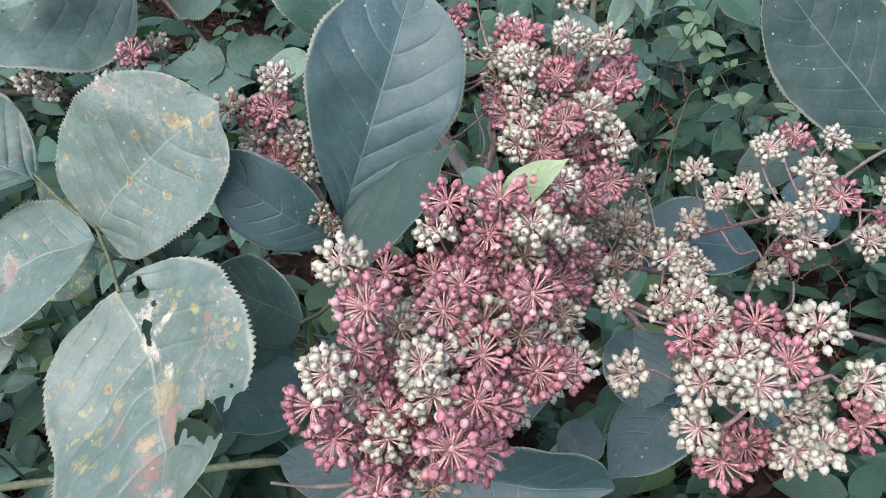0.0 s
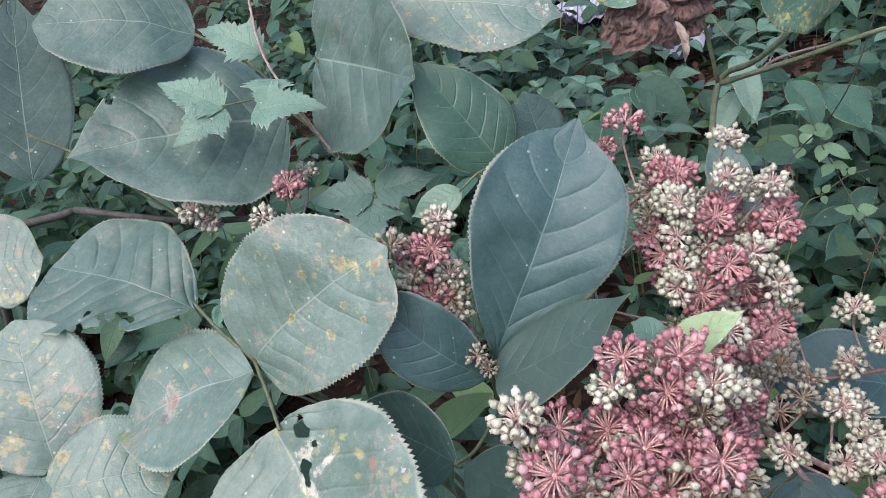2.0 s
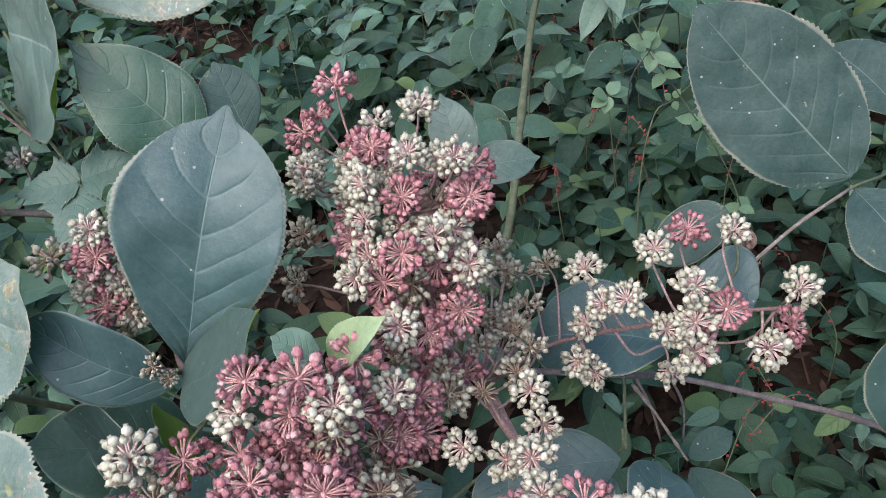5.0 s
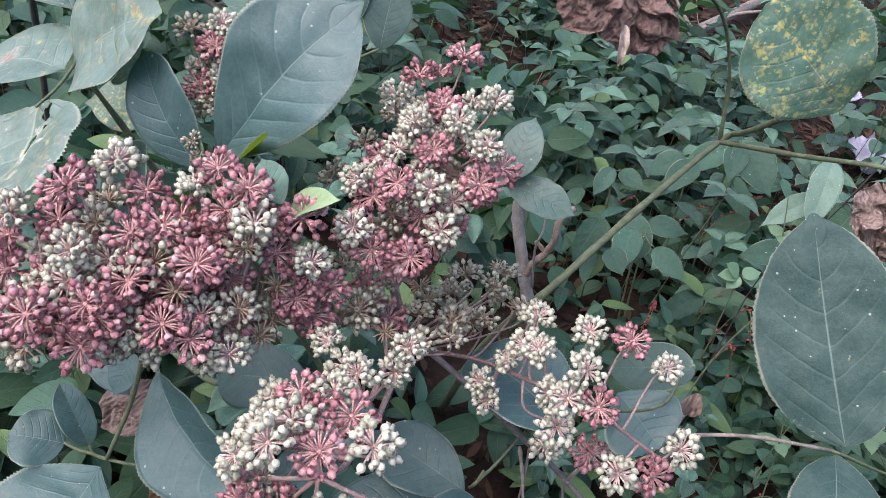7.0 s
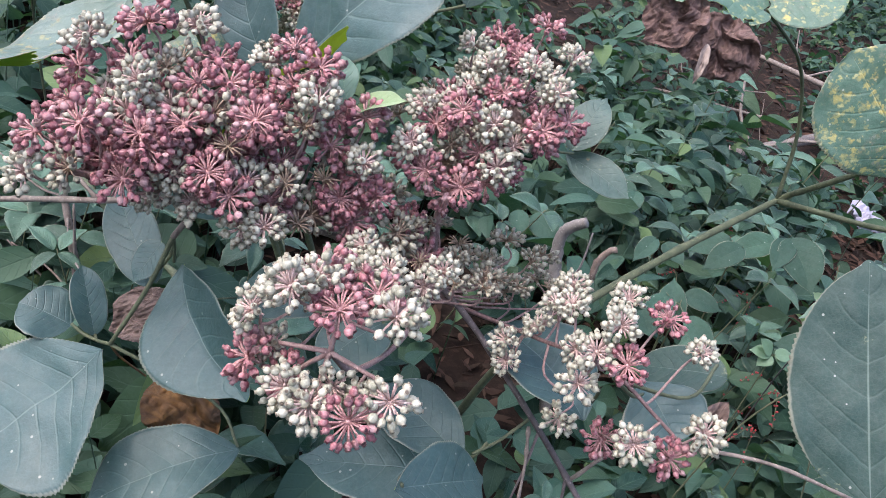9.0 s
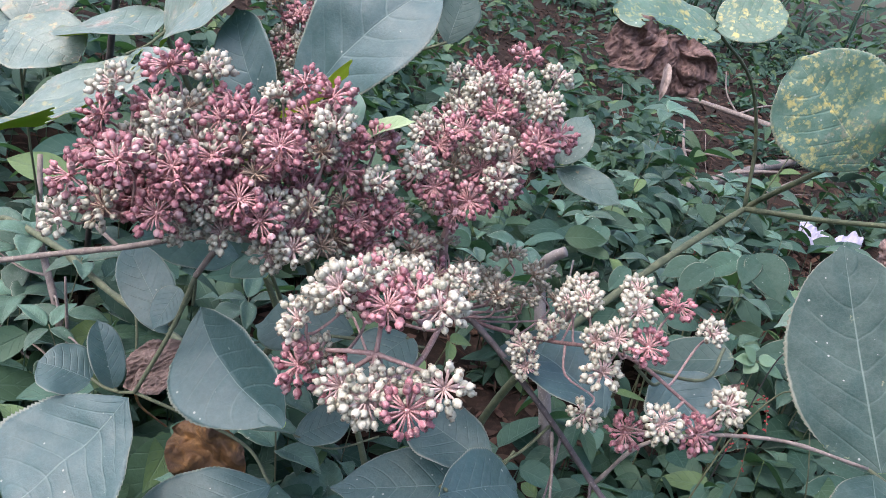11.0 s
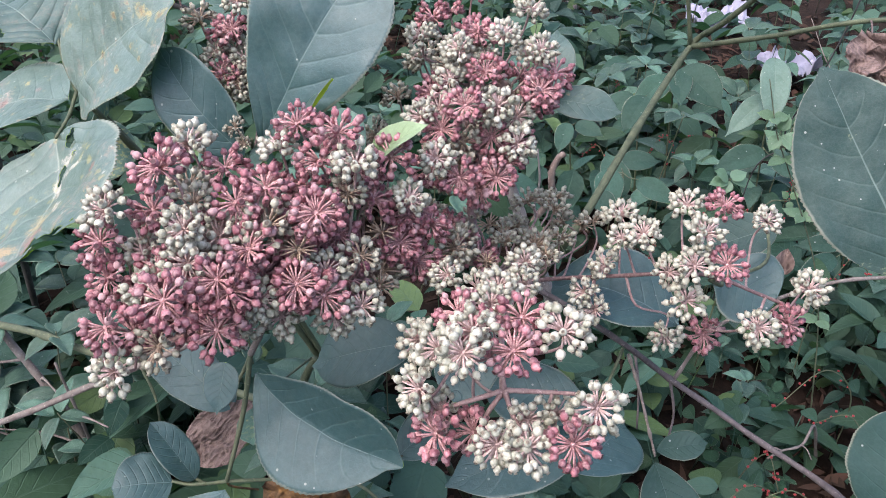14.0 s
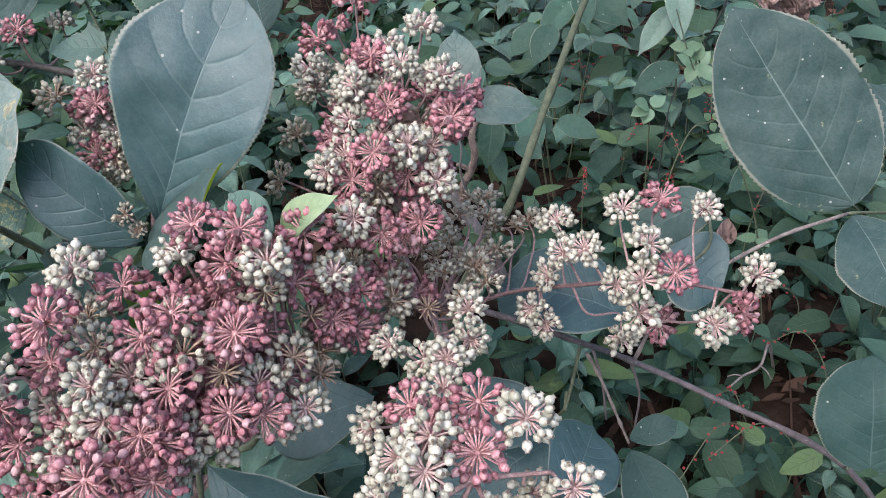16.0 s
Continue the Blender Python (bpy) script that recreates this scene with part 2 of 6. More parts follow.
FRESH = leaf_material("fresh_leaf", (0.15, 0.225, 0.11), (0.22, 0.30, 0.165), (0.3, 0.4, 0.2), 0.45, 0.1, tint=(0.3, 0.45, 0.1))
TOOTHED = leaf_material("toothed_leaf", (0.056, 0.120, 0.088), (0.088, 0.165, 0.122), (0.18, 0.28, 0.18), 0.5, 0.12)
BRIGHT = leaf_material("bright_vine_leaf", (0.075, 0.145, 0.075), (0.115, 0.20, 0.105), (0.18, 0.26, 0.15), 0.5, 0.08, glow=0.25, tint=(0.25, 0.42, 0.12))
UNDER = leaf_material("leaf_underside", (0.16, 0.26, 0.05), (0.24, 0.34, 0.07), (0.25, 0.3, 0.12), 0.6, 0.0, glow=0.6, tint=(0.75, 0.90, 0.12))
YOUNG = leaf_material("young_leaf", (0.026, 0.062, 0.064), (0.042, 0.084, 0.084), (0.12, 0.17, 0.14), 0.48, 0.12, glow=0.32, tint=(0.30, 0.38, 0.10), spec=0.6)
VINE = leaf_material("vine_leaf", (0.028, 0.070, 0.056), (0.044, 0.094, 0.076), (0.08, 0.135, 0.105), 0.5, 0.06, lines=0.15, lumps=0.3)
LEAFLET = leaf_material("pale_leaflet", (0.085, 0.165, 0.095), (0.125, 0.215, 0.130), (0.20, 0.30, 0.17), 0.5, 0.06, glow=0.2, tint=(0.25, 0.42, 0.14), lines=0.2)
BROAD = leaf_material("broad_herb_leaf", (0.018, 0.054, 0.038), (0.030, 0.078, 0.056), (0.06, 0.11, 0.08), 0.6, 0.05, spec=0.2, vary=0.5, lines=0.12)
PALE_BROAD = leaf_material("pale_herb_leaf", (0.060, 0.110, 0.085), (0.090, 0.150, 0.118), (0.14, 0.20, 0.16), 0.55, 0.10, spec=0.3, lines=0.3)
GLOSSY = leaf_material("glossy_leaf", (0.016, 0.052, 0.034), (0.028, 0.075, 0.048), (0.10, 0.17, 0.12), 0.42, 0.05)
# Extra dark and dull: the shade on the right is put into this colour.
SHADED_SEEDLING = leaf_material("shaded_seedling_leaf", (0.012, 0.038, 0.020), (0.024, 0.062, 0.034), (0.06, 0.11, 0.06), 0.68, 0.03, spec=0.12, lines=0.3)
# Darker, duller copy of the waxy leaf, with shade put into its colour.
SHADED_LEAF = leaf_material("shaded_shrub_leaf", (0.012, 0.036, 0.033), (0.022, 0.050, 0.045), (0.06, 0.10, 0.09), 0.62, 0.02, spec=0.2, lines=0.3)
HERB = leaf_material("herb_leaf", (0.034, 0.086, 0.058), (0.072, 0.150, 0.105), (0.12, 0.19, 0.14), 0.55, 0.10, spec=0.3, vary=0.8)


def dry_material(name, a, b, scale=60.0):
    n = Nodes(name)
    at = n.where()
    tone = n.mix(n.ramp(n.noise(at, scale, 6, 0.7), 0.3, 0.7), a, b)
    tone = n.mix(n.ramp(n.noise(at, scale * 4, 3), 0.5, 0.75, 0.0, 0.6), tone, tuple(x * 0.45 for x in a))
    crease = n.cells(n.vmath("MULTIPLY", at, (1.0, 0.35, 1.0)), scale * 5)
    # Highlights of the raised wrinkles are put into the colour as paler tones.
    tone = n.mix(n.ramp(crease.outputs["Distance"], 0.25, 0.75, 0.0, 0.45), tone, tuple(min(1, x * 1.7) for x in b))
    high = n.math("ADD", n.noise(at, scale * 3, 6), n.math("MULTIPLY", crease.outputs["Distance"], 0.8))
    return n.done(tone, 0.75, n.bump(high, 0.004, 0.9), 0.08, (0.3, 0.15, 0.06))


DRY = dry_material("dry_leaf", (0.080, 0.053, 0.046), (0.20, 0.138, 0.122))
DRY_PINK = dry_material("shrivelled_leaf", (0.060, 0.034, 0.030), (0.15, 0.092, 0.082), 45)
PALE_DRY = dry_material("bleached_leaf", (0.13, 0.09, 0.08), (0.30, 0.24, 0.21), 50)
DRY_ORANGE = dry_material("dry_orange_leaf", (0.26, 0.13, 0.035), (0.05, 0.030, 0.022), 30)


def litter_material():
    n = Nodes("leaf_litter")
    geo = n.t.nodes.new("ShaderNodeNewGeometry")
    r = geo.outputs["Random Per Island"]
    tone = n.mix(r, (0.012, 0.009, 0.007), (0.080, 0.043, 0.032))
    tone = n.mix(n.ramp(n.noise(n.tc.outputs["Object"], 40, 5), 0.3, 0.75, 0.0, 0.7), tone, (0.05, 0.035, 0.025))
    return n.done(tone, 0.85, n.bump(n.noise(n.tc.outputs["Object"], 150, 4), 0.002, 0.5), spec=0.12)


def carpet_material():
    n = Nodes("herb_carpet_leaf")
    geo = n.t.nodes.new("ShaderNodeNewGeometry")
    r = geo.outputs["Random Per Island"]
    at = n.tc.outputs["Object"]
    again = n.math("FRACT", n.math("MULTIPLY", r, 57.3))
    tone = n.mix(n.math("POWER", again, 2.0), (0.008, 0.031, 0.023), (0.060, 0.124, 0.092))
    tone = n.mix(n.ramp(r, 0.50, 0.80, 0.0, 0.75), tone, (0.034, 0.066, 0.030))
    tone = n.mix(n.ramp(r, 0.93, 0.97), tone, (0.085, 0.135, 0.050))
    sep = n.t.nodes.new("ShaderNodeSeparateXYZ")
    n.put(sep.inputs[0], n.tc.outputs["UV"])
    a = n.math("ABSOLUTE", n.math("MULTIPLY_ADD", sep.outputs[0], 2.0, -1.0))
    mid = n.ramp(a, 0.02, 0.07, 1.0, 0.0)
    rib = n.math("PINGPONG", n.math("ADD", n.math("MULTIPLY", a, -1.5), n.math("MULTIPLY", sep.outputs[1], 6.0)), 0.5)
    side = n.math("MULTIPLY", n.ramp(rib, 0.0, 0.09, 1.0, 0.0), 0.6)
    veins = n.math("MAXIMUM", mid, side)
    tone = n.mix(n.math("MULTIPLY", veins, 0.30), tone, (0.10, 0.16, 0.115))
    tone = n.mix(n.ramp(n.noise(at, 90, 4), 0.35, 0.75, 0.0, 0.35), tone, (0.06, 0.105, 0.07))
    tone = n.mix(n.ramp(n.noise(at, 2.2, 3), 0.42, 0.62, 0.0, 0.35), tone, (0.012, 0.030, 0.020))
    net = n.cells(at, 160)
    tone = n.mix(n.ramp(net.outputs["Distance"], 0.0, 0.5, 0.22, 0.0), tone, (0.02, 0.045, 0.03))
    return n.done(tone, 0.55, n.bump(n.math("ADD", n.noise(at, 220, 3), n.math("MULTIPLY", veins, -0.9)), 0.0012, 0.7), 0.12, (0.10, 0.26, 0.07), 0.2)


def soil_material():
    n = Nodes("soil")
    at = n.tc.outputs["Object"]
    tone = n.mix(n.ramp(n.noise(at, 3.5, 8, 0.7), 0.3, 0.7), (0.009, 0.007, 0.006), (0.026, 0.017, 0.013))
    tone = n.mix(n.ramp(n.noise(at, 45, 5, 0.7), 0.45, 0.7, 0.0, 0.8), tone, (0.042, 0.026, 0.020))
    return n.done(tone, 0.95, n.bump(n.noise(at, 60, 8, 0.75), 0.006, 0.7), spec=0.08)


def bark_material(name, a, b, grain=90.0, rough=0.75):
    n = Nodes(name)
    at = n.where()
    st = n.vmath("MULTIPLY", at, (1.0, 1.0, 0.5))
    tone = n.mix(n.ramp(n.noise(st, grain, 6, 0.7), 0.3, 0.72), a, b)
    tone = n.mix(n.ramp(n.noise(at, 400, 2), 0.6, 0.72, 0.0, 0.6), tone, tuple(min(1, x * 1.9) for x in b))
    return n.done(tone, rough, n.bump(n.noise(st, grain * 3, 4), 0.0008, 0.7))


BARK = bark_material("grey_bark", (0.10, 0.078, 0.068), (0.22, 0.185, 0.165))
GREY_BARK = bark_material("smooth_grey_bark", (0.12, 0.105, 0.10), (0.24, 0.215, 0.205), 50)
DEAD_BARK = bark_material("peeling_dead_bark", (0.085, 0.055, 0.046), (0.27, 0.205, 0.175), 55)
DARK_BARK = bark_material("dark_bark", (0.02, 0.018, 0.018), (0.06, 0.055, 0.05))
PURPLE_BARK = bark_material("purple_brown_bark", (0.062, 0.050, 0.052), (0.135, 0.11, 0.11))
GREEN_STEM = bark_material("green_brown_stem", (0.048, 0.062, 0.034), (0.10, 0.112, 0.062))
HERB_STEM = bark_material("herb_stem", (0.05, 0.07, 0.03), (0.11, 0.11, 0.06))
DARK_STALK = bark_material("purple_brown_stalk", (0.11, 0.062, 0.062), (0.20, 0.13, 0.125), 300, 0.85)
STALK = bark_material("downy_pink_stalk", (0.20, 0.115, 0.11), (0.33, 0.235, 0.22), 300, 0.85)
PEDICEL_PINK = bark_material("pink_pedicel", (0.30, 0.125, 0.13), (0.55, 0.34, 0.33), 900, 0.7)
PEDICEL_WHITE = bark_material("pale_pedicel", (0.42, 0.275, 0.26), (0.62, 0.48, 0.44), 900, 0.7)
PEDICEL_DULL = bark_material("dull_pedicel", (0.22, 0.15, 0.11), (0.34, 0.26, 0.19), 500, 0.75)


def bud_material(name, dark, light, tip, bloom, down=0.6, joined=False):
    """A plump bud: mottled skin, pale down, a darker crown at its end; every bud has its own tone."""
    n = Nodes(name)
    at = n.tc.outputs["Object"] if joined else n.where(11.0)
    r = n.t.nodes.new("ShaderNodeNewGeometry").outputs["Random Per Island"] if joined else n.info.outputs["Random"]
    tone = n.mix(r, dark, light)
    tone = n.mix(n.ramp(n.math("FRACT", n.math("MULTIPLY", r, 31.7)), 0.76, 0.90, 0.0, 0.7), tone, bloom)
    tone = n.mix(n.ramp(n.noise(at, 420, 4), 0.40, 0.70, 0.0, down), tone, bloom)
    tone = n.mix(n.ramp(n.noise(at, 1900, 3), 0.55, 0.75, 0.0, 0.35), tone, tip)
    sep = n.t.nodes.new("ShaderNodeSeparateXYZ")
    n.put(sep.inputs[0], n.tc.outputs["UV"])
    tone = n.mix(n.ramp(sep.outputs[1], 0.50, 0.66, 0.0, 0.40), tone, tip)
    tone = n.mix(n.ramp(sep.outputs[1], 0.80, 0.88, 0.0, 0.85), tone, tuple(x * 0.5 for x in tip))
    return n.done(tone, n.ramp(n.noise(at, 700, 3), 0.35, 0.7, 0.36, 0.62), n.bump(n.noise(at, 1100, 5, 0.65), 0.0007, 0.9), spec=0.5)


PINK_TONES = (0.150, 0.038, 0.052), (0.40, 0.150, 0.175), (0.13, 0.052, 0.056), (0.50, 0.335, 0.335)
WHITE_TONES = (0.22, 0.225, 0.165), (0.43, 0.42, 0.335), (0.24, 0.175, 0.125), (0.56, 0.54, 0.46)
DULL_TONES = (0.19, 0.185, 0.135), (0.40, 0.385, 0.300), (0.15, 0.10, 0.075), (0.38, 0.34, 0.28)
BUD_PINK, BUD_WHITE, BUD_DULL = bud_material("pink_bud", *PINK_TONES), bud_material("cream_bud", *WHITE_TONES), bud_material("dull_bud", *DULL_TONES)
CROWD_PINK, CROWD_WHITE, CROWD_DULL = bud_material("pink_buds", *PINK_TONES, joined=True), bud_material("cream_buds", *WHITE_TONES, joined=True), bud_material("dull_buds", *DULL_TONES, joined=True)


def plain_material(name, colour, rough=0.5):
    n = Nodes(name)
    at = n.where()
    return n.done(n.mix(n.noise(at, 80, 4), tuple(x * 0.7 for x in colour), colour), rough, n.bump(n.noise(at, 120, 4), 0.001, 0.4))


RED_BERRY = plain_material("red_berry", (0.30, 0.03, 0.03), 0.4)
PLASTIC = plain_material("white_plastic", (0.34, 0.33, 0.43), 0.55)
SOIL, LITTER, CARPET = soil_material(), litter_material(), carpet_material()


# ---- building helpers ----
def mesh_of(name, verts, faces, materials, uv=None, slots=None, smooth=True):
    me = bpy.data.meshes.new(name)
    me.from_pydata([tuple(v) for v in verts], [], faces)
    for m in materials:
        me.materials.append(m)
    if uv is not None:
        layer = me.uv_layers.new(name="UVMap")
        for loop in me.loops:
            layer.data[loop.index].uv = uv[loop.vertex_index]
    if slots is not None:
        me.polygons.foreach_set("material_index", slots)
    me.polygons.foreach_set("use_smooth", [smooth] * len(me.polygons))
    me.update()
    return me


def thing(name, at, label, category, group="", kind=""):
    return_ob = new(name)
    return_ob.location = at
    return tagged(return_ob, label, category, group, kind)


def origin_of(ob):
    m = ob.matrix_basis.copy()
    while ob.parent:
        ob = ob.parent
        m = ob.matrix_basis @ m
    return m


def part(name, me, parent, m=Matrix(), label=""):
    """One mesh object under a thing or a part; m is its pose in the world."""
    ob = new(name, me)
    ob.parent = parent
    ob.matrix_basis = origin_of(parent).inverted() @ m
    if label:
        ob["label"] = label
    return ob


def smooth_line(points, steps=6):
    p = [Vector(q) for q in points]
    p = [p[0] * 2 - p[1]] + p + [p[-1] * 2 - p[-2]]
    out = []
    for i in range(1, len(p) - 2):
        for k in range(steps):
            t = k / steps
            out.append(0.5 * (2 * p[i] + (p[i + 1] - p[i - 1]) * t + (2 * p[i - 1] - 5 * p[i] + 4 * p[i + 1] - p[i + 2]) * t * t
                              + (3 * p[i] - p[i - 1] - 3 * p[i + 1] + p[i + 2]) * t ** 3))
    return out + [p[-2]]


def tube_data(line, r0, r1, sides=7, knots=0.0, verts=None, faces=None):
    """Rings of a tapered stalk along a line, with swollen knots."""
    verts, faces = ([], []) if verts is None else (verts, faces)
    start, n = len(verts), len(line)
    side = Vector((0.31, 0.17, 0.93))
    for i, q in enumerate(line):
        way = (line[min(i + 1, n - 1)] - line[max(i - 1, 0)]).normalized()
        x = way.cross(side)
        x = (x if x.length > 1e-3 else way.cross(Vector((1, 0, 0)))).normalized()
        side = x.cross(way)
        r = r0 + (r1 - r0) * i / (n - 1)
        r *= 1 + knots * max(0, math.sin(i * 1.9)) ** 6 + 0.06 * math.sin(i * 2.7)
        for k in range(sides):
            a = 2 * math.pi * k / sides
            verts.append(q + (x * math.cos(a) + side * math.sin(a)) * r)
    for i in range(n - 1):
        for k in range(sides):
            k2 = (k + 1) % sides
            faces.append((start + i * sides + k, start + i * sides + k2, start + (i + 1) * sides + k2, start + (i + 1) * sides + k))
    faces.append(tuple(start + k for k in range(sides))[::-1])
    faces.append(tuple(start + (n - 1) * sides + k for k in range(sides)))
    return verts, faces


def tube(name, parent, points, r0, r1, material, sides=7, knots=0.0, steps=6, label=""):
    base = Vector(points[0])
    line = [q - base for q in smooth_line(points, steps)]
    v, f = tube_data(line, r0, r1, sides, knots)
    return part(name, mesh_of(name, v, f, [material]), parent, Matrix.Translation(base), label)


def blade(length, width, shape, material, under=None, rows=110, cols=10, fold=0.10, droop=0.10, wave=0.02, teeth=0.013, seed=0, holes=(), quilt=0.006, crumple=0.0, bend=None):
    """A leaf blade with thickness: base at the origin, tip along y, upper face up. shape: ovate, broad, pointed, round, lobed or lance, or the two powers of its outline and the length of its tip."""
    rnd = random.Random(seed)
    a, b, tip = {"ovate": (0.82, 0.62, 0.05), "obovate": (0.85, 0.48, 0.02), "broad": (0.55, 0.72, 0.10), "pointed": (0.62, 0.95, 0.05), "round": (0.46, 0.50, 0.03), "lobed": (0.45, 0.75, 0.04), "lance": (0.6, 0.95, 0.0)}.get(shape, shape)
    top = (a / (a + b)) ** a * (b / (a + b)) ** b
    ph, ph2 = rnd.uniform(0, 6), rnd.uniform(0, 6)
    bend = rnd.uniform(-0.05, 0.05) if bend is None else bend
    verts, uv = [], []
    for i in range(rows + 1):
        v = i / rows
        vv = min(max(v, 0.004), 0.997)
        half = width / 2 * vv ** a * (1 - vv) ** b / top
        if shape == "lobed":
            marks = ((0.0, 0.12), (0.05, 0.52), (0.18, 0.74), (0.34, 1.0), (0.42, 0.56), (0.54, 0.58), (0.72, 0.42), (0.87, 0.22), (1.0, 0.01))
            k = max(i_ for i_, q in enumerate(marks[:-1]) if q[0] <= v)
            f = (v - marks[k][0]) / (marks[k + 1][0] - marks[k][0])
            half = width / 2 * (marks[k][1] + (marks[k + 1][1] - marks[k][1]) * f) * (0.86 + 8.0 * teeth * ((v * 11) % 1.0))
        for j in range(-cols, cols + 1):
            u = j / cols
            edge = 1.0
            if abs(j) == cols and 0 < i < rows:
                period = max(3, rows // 40)
                bite = (0.0 if shape == "lobed" else teeth) * (0.3 + 0.9 * noise.noise(Vector((v * 9, seed * 3.1, u * 5))) ** 2 + rnd.uniform(0.1, 0.6))
                edge = (1 + bite * (2.4 * (i % period) / (period - 1) - 1)) * (1 + 0.045 * noise.noise(Vector((v * 6, seed * 1.7, u))))
            x = u * half * edge
            y = v * length + tip * length * math.exp(-(x / (0.06 * width)) ** 2) * max(0.0, v * 4 - 3) ** 2
            if shape == "round":
                y -= 0.05 * length * abs(u) ** 1.3 * max(0.0, 1 - v * 2.2) ** 2
            p = v * RIBS - SLANT * abs(u) ** 1.3 * (1 - EASE * v)
            bulge = quilt * width * (abs(math.sin(math.pi * p)) ** 0.4 - 0.7) * (1 - abs(u) ** 3) * min(1, abs(u) * 4) * min(1, (1 - v) * 5)
            z = fold * (abs(x) - width * 0.2) + droop * length * (2 * v * (1 - v) - 0.33) + bulge
            z += wave * width * abs(u) * math.sin(v * 11 + ph + (2 if u > 0 else 0)) + 0.03 * length * math.sin(v * 3 + ph2)
            z += 0.025 * width * noise.noise(Vector((x * 35, y * 35, seed))) + 0.05 * width * noise.noise(Vector((x * 11, y * 11, seed + 5)))
            if crumple:
                q = Vector((x * 42, y * 42, seed))
                z += crumple * width * (abs(noise.noise(q)) * 2 - 0.5 + 0.6 * abs(noise.noise(q * 2.3)))
                x += crumple * 0.5 * width * noise.noise(q * 1.4 + Vector((9, 0, 0)))
                y += crumple * 0.5 * width * noise.noise(q * 1.4 + Vector((0, 9, 0)))
            verts.append(Vector((x + bend * length * v * v, y, z)))
            uv.append((u * 0.5 + 0.5, v))
    w = 2 * cols + 1
    n = len(verts)
    verts += [q - Vector((0, 0, 0.0004)) for q in verts]
    uv += uv
    faces, slots = [], []
    cut = set()
    for i in range(rows):
        for j in range(w - 1):
            q = (verts[i * w + j] + verts[(i + 1) * w + j + 1]) / 2
            for hx, hy, hr in holes:
                jag = hr * (0.8 + 0.9 * noise.noise(Vector((q.x * 120, q.y * 120, seed))))
                if (q.x - hx * width) ** 2 + (q.y - hy * length) ** 2 < jag * jag:
                    cut.add((i, j))
    if cut:
        kept, edge_cells = set(), [(rows // 5, cols + cols // 2), (rows // 5, cols // 2)]
        while edge_cells:
            i, j = edge_cells.pop()
            if 0 <= i < rows and 0 <= j < w - 1 and (i, j) not in cut and (i, j) not in kept:
                kept.add((i, j))
                edge_cells += [(i + 1, j), (i - 1, j), (i, j + 1), (i, j - 1)]
        cut = {(i, j) for i in range(rows) for j in range(w - 1)} - kept
    for i in range(rows):
        for j in range(w - 1):
            if (i, j) in cut:
                continue
            k = i * w + j
            faces += [(k, k + 1, k + w + 1, k + w), (n + k, n + k + w, n + k + w + 1, n + k + 1)]
            slots += [0, 1]
    for i in range(rows):
        for j in (0, w - 1):
            if (i, max(0, j - 1)) in cut:
                continue
            k = i * w + j
            faces.append((k, k + w, n + k + w, n + k) if j == 0 else (k, n + k, n + k + w, k + w))
            slots.append(0)
    return mesh_of("leaf", verts, faces, [material, under or material], uv, slots)


def leaf_pose(base, tip, normal):
    y = (Vector(tip) - Vector(base)).normalized()
    x = y.cross(Vector(normal)).normalized()
    z = x.cross(y)
    return Matrix.Translation(base) @ Matrix((x, y, z)).transposed().to_4x4()


leaf_count = [0]


def leaf(parent, base, tip, normal, width, shape="ovate", material=WAXY, label="", **more):
    """A leaf from its base and tip, the way its upper face looks and its width."""
    leaf_count[0] += 1
    length = (Vector(tip) - Vector(base)).length
    more.setdefault("under", UNDER)
    ob = part("leaf", blade(length, width, shape, material, seed=leaf_count[0], **more), parent, leaf_pose(base, tip, normal), label)
    return ob


# ---- ground ----
def ground_height(x, y):
    near = 1 / (1 + (x * x + y * y) / 30)
    return (0.035 * noise.noise(Vector((x * 1.3, y * 1.3, 0))) + 0.012 * noise.noise(Vector((x * 7, y * 7, 3)))) * near


def build_ground():
    n = 150
    line = [math.copysign(abs(k / n * 2 - 1) ** 3.2 * 60 + abs(k / n * 2 - 1) * 3, k / n * 2 - 1) for k in range(n + 1)]
    verts = [(x, y + 1.2, ground_height(x, y + 1.2)) for y in line for x in line]
    faces = [(j * (n + 1) + i, j * (n + 1) + i + 1, (j + 1) * (n + 1) + i + 1, (j + 1) * (n + 1) + i) for j in range(n) for i in range(n)]
    return tagged(new("ground", mesh_of("ground", verts, faces, [SOIL])), "dark brown forest soil under leaf litter", "ground", kind="structure")


build_ground()


def small_leaf(verts, faces, at, way, up, length, width, fold=0.3, curl=0.2, seg=5, uv=None):
    """A little folded pointed leaf of a few faces, added to a joined mesh."""
    way = way.normalized()
    x = way.cross(up)
    x = (x if x.length > 1e-4 else way.cross(Vector((1, 0, 0)))).normalized()
    z = x.cross(way)
    s = len(verts)
    for i in range(seg + 1):
        v = i / seg
        w = width / 2 * max(0.02, 1.9 * v ** 0.55 * (1 - v) ** 0.9)
        mid = at + way * (v * length) - z * (curl * length * v * v)
        verts += [mid - x * w + z * w * fold, mid, mid + x * w + z * w * fold]
        if uv is not None:
            uv += [(0.0, v), (0.5, v), (1.0, v)]
    for i in range(seg):
        k = s + 3 * i
        faces += [(k, k + 1, k + 4, k + 3), (k + 1, k + 2, k + 5, k + 4)]


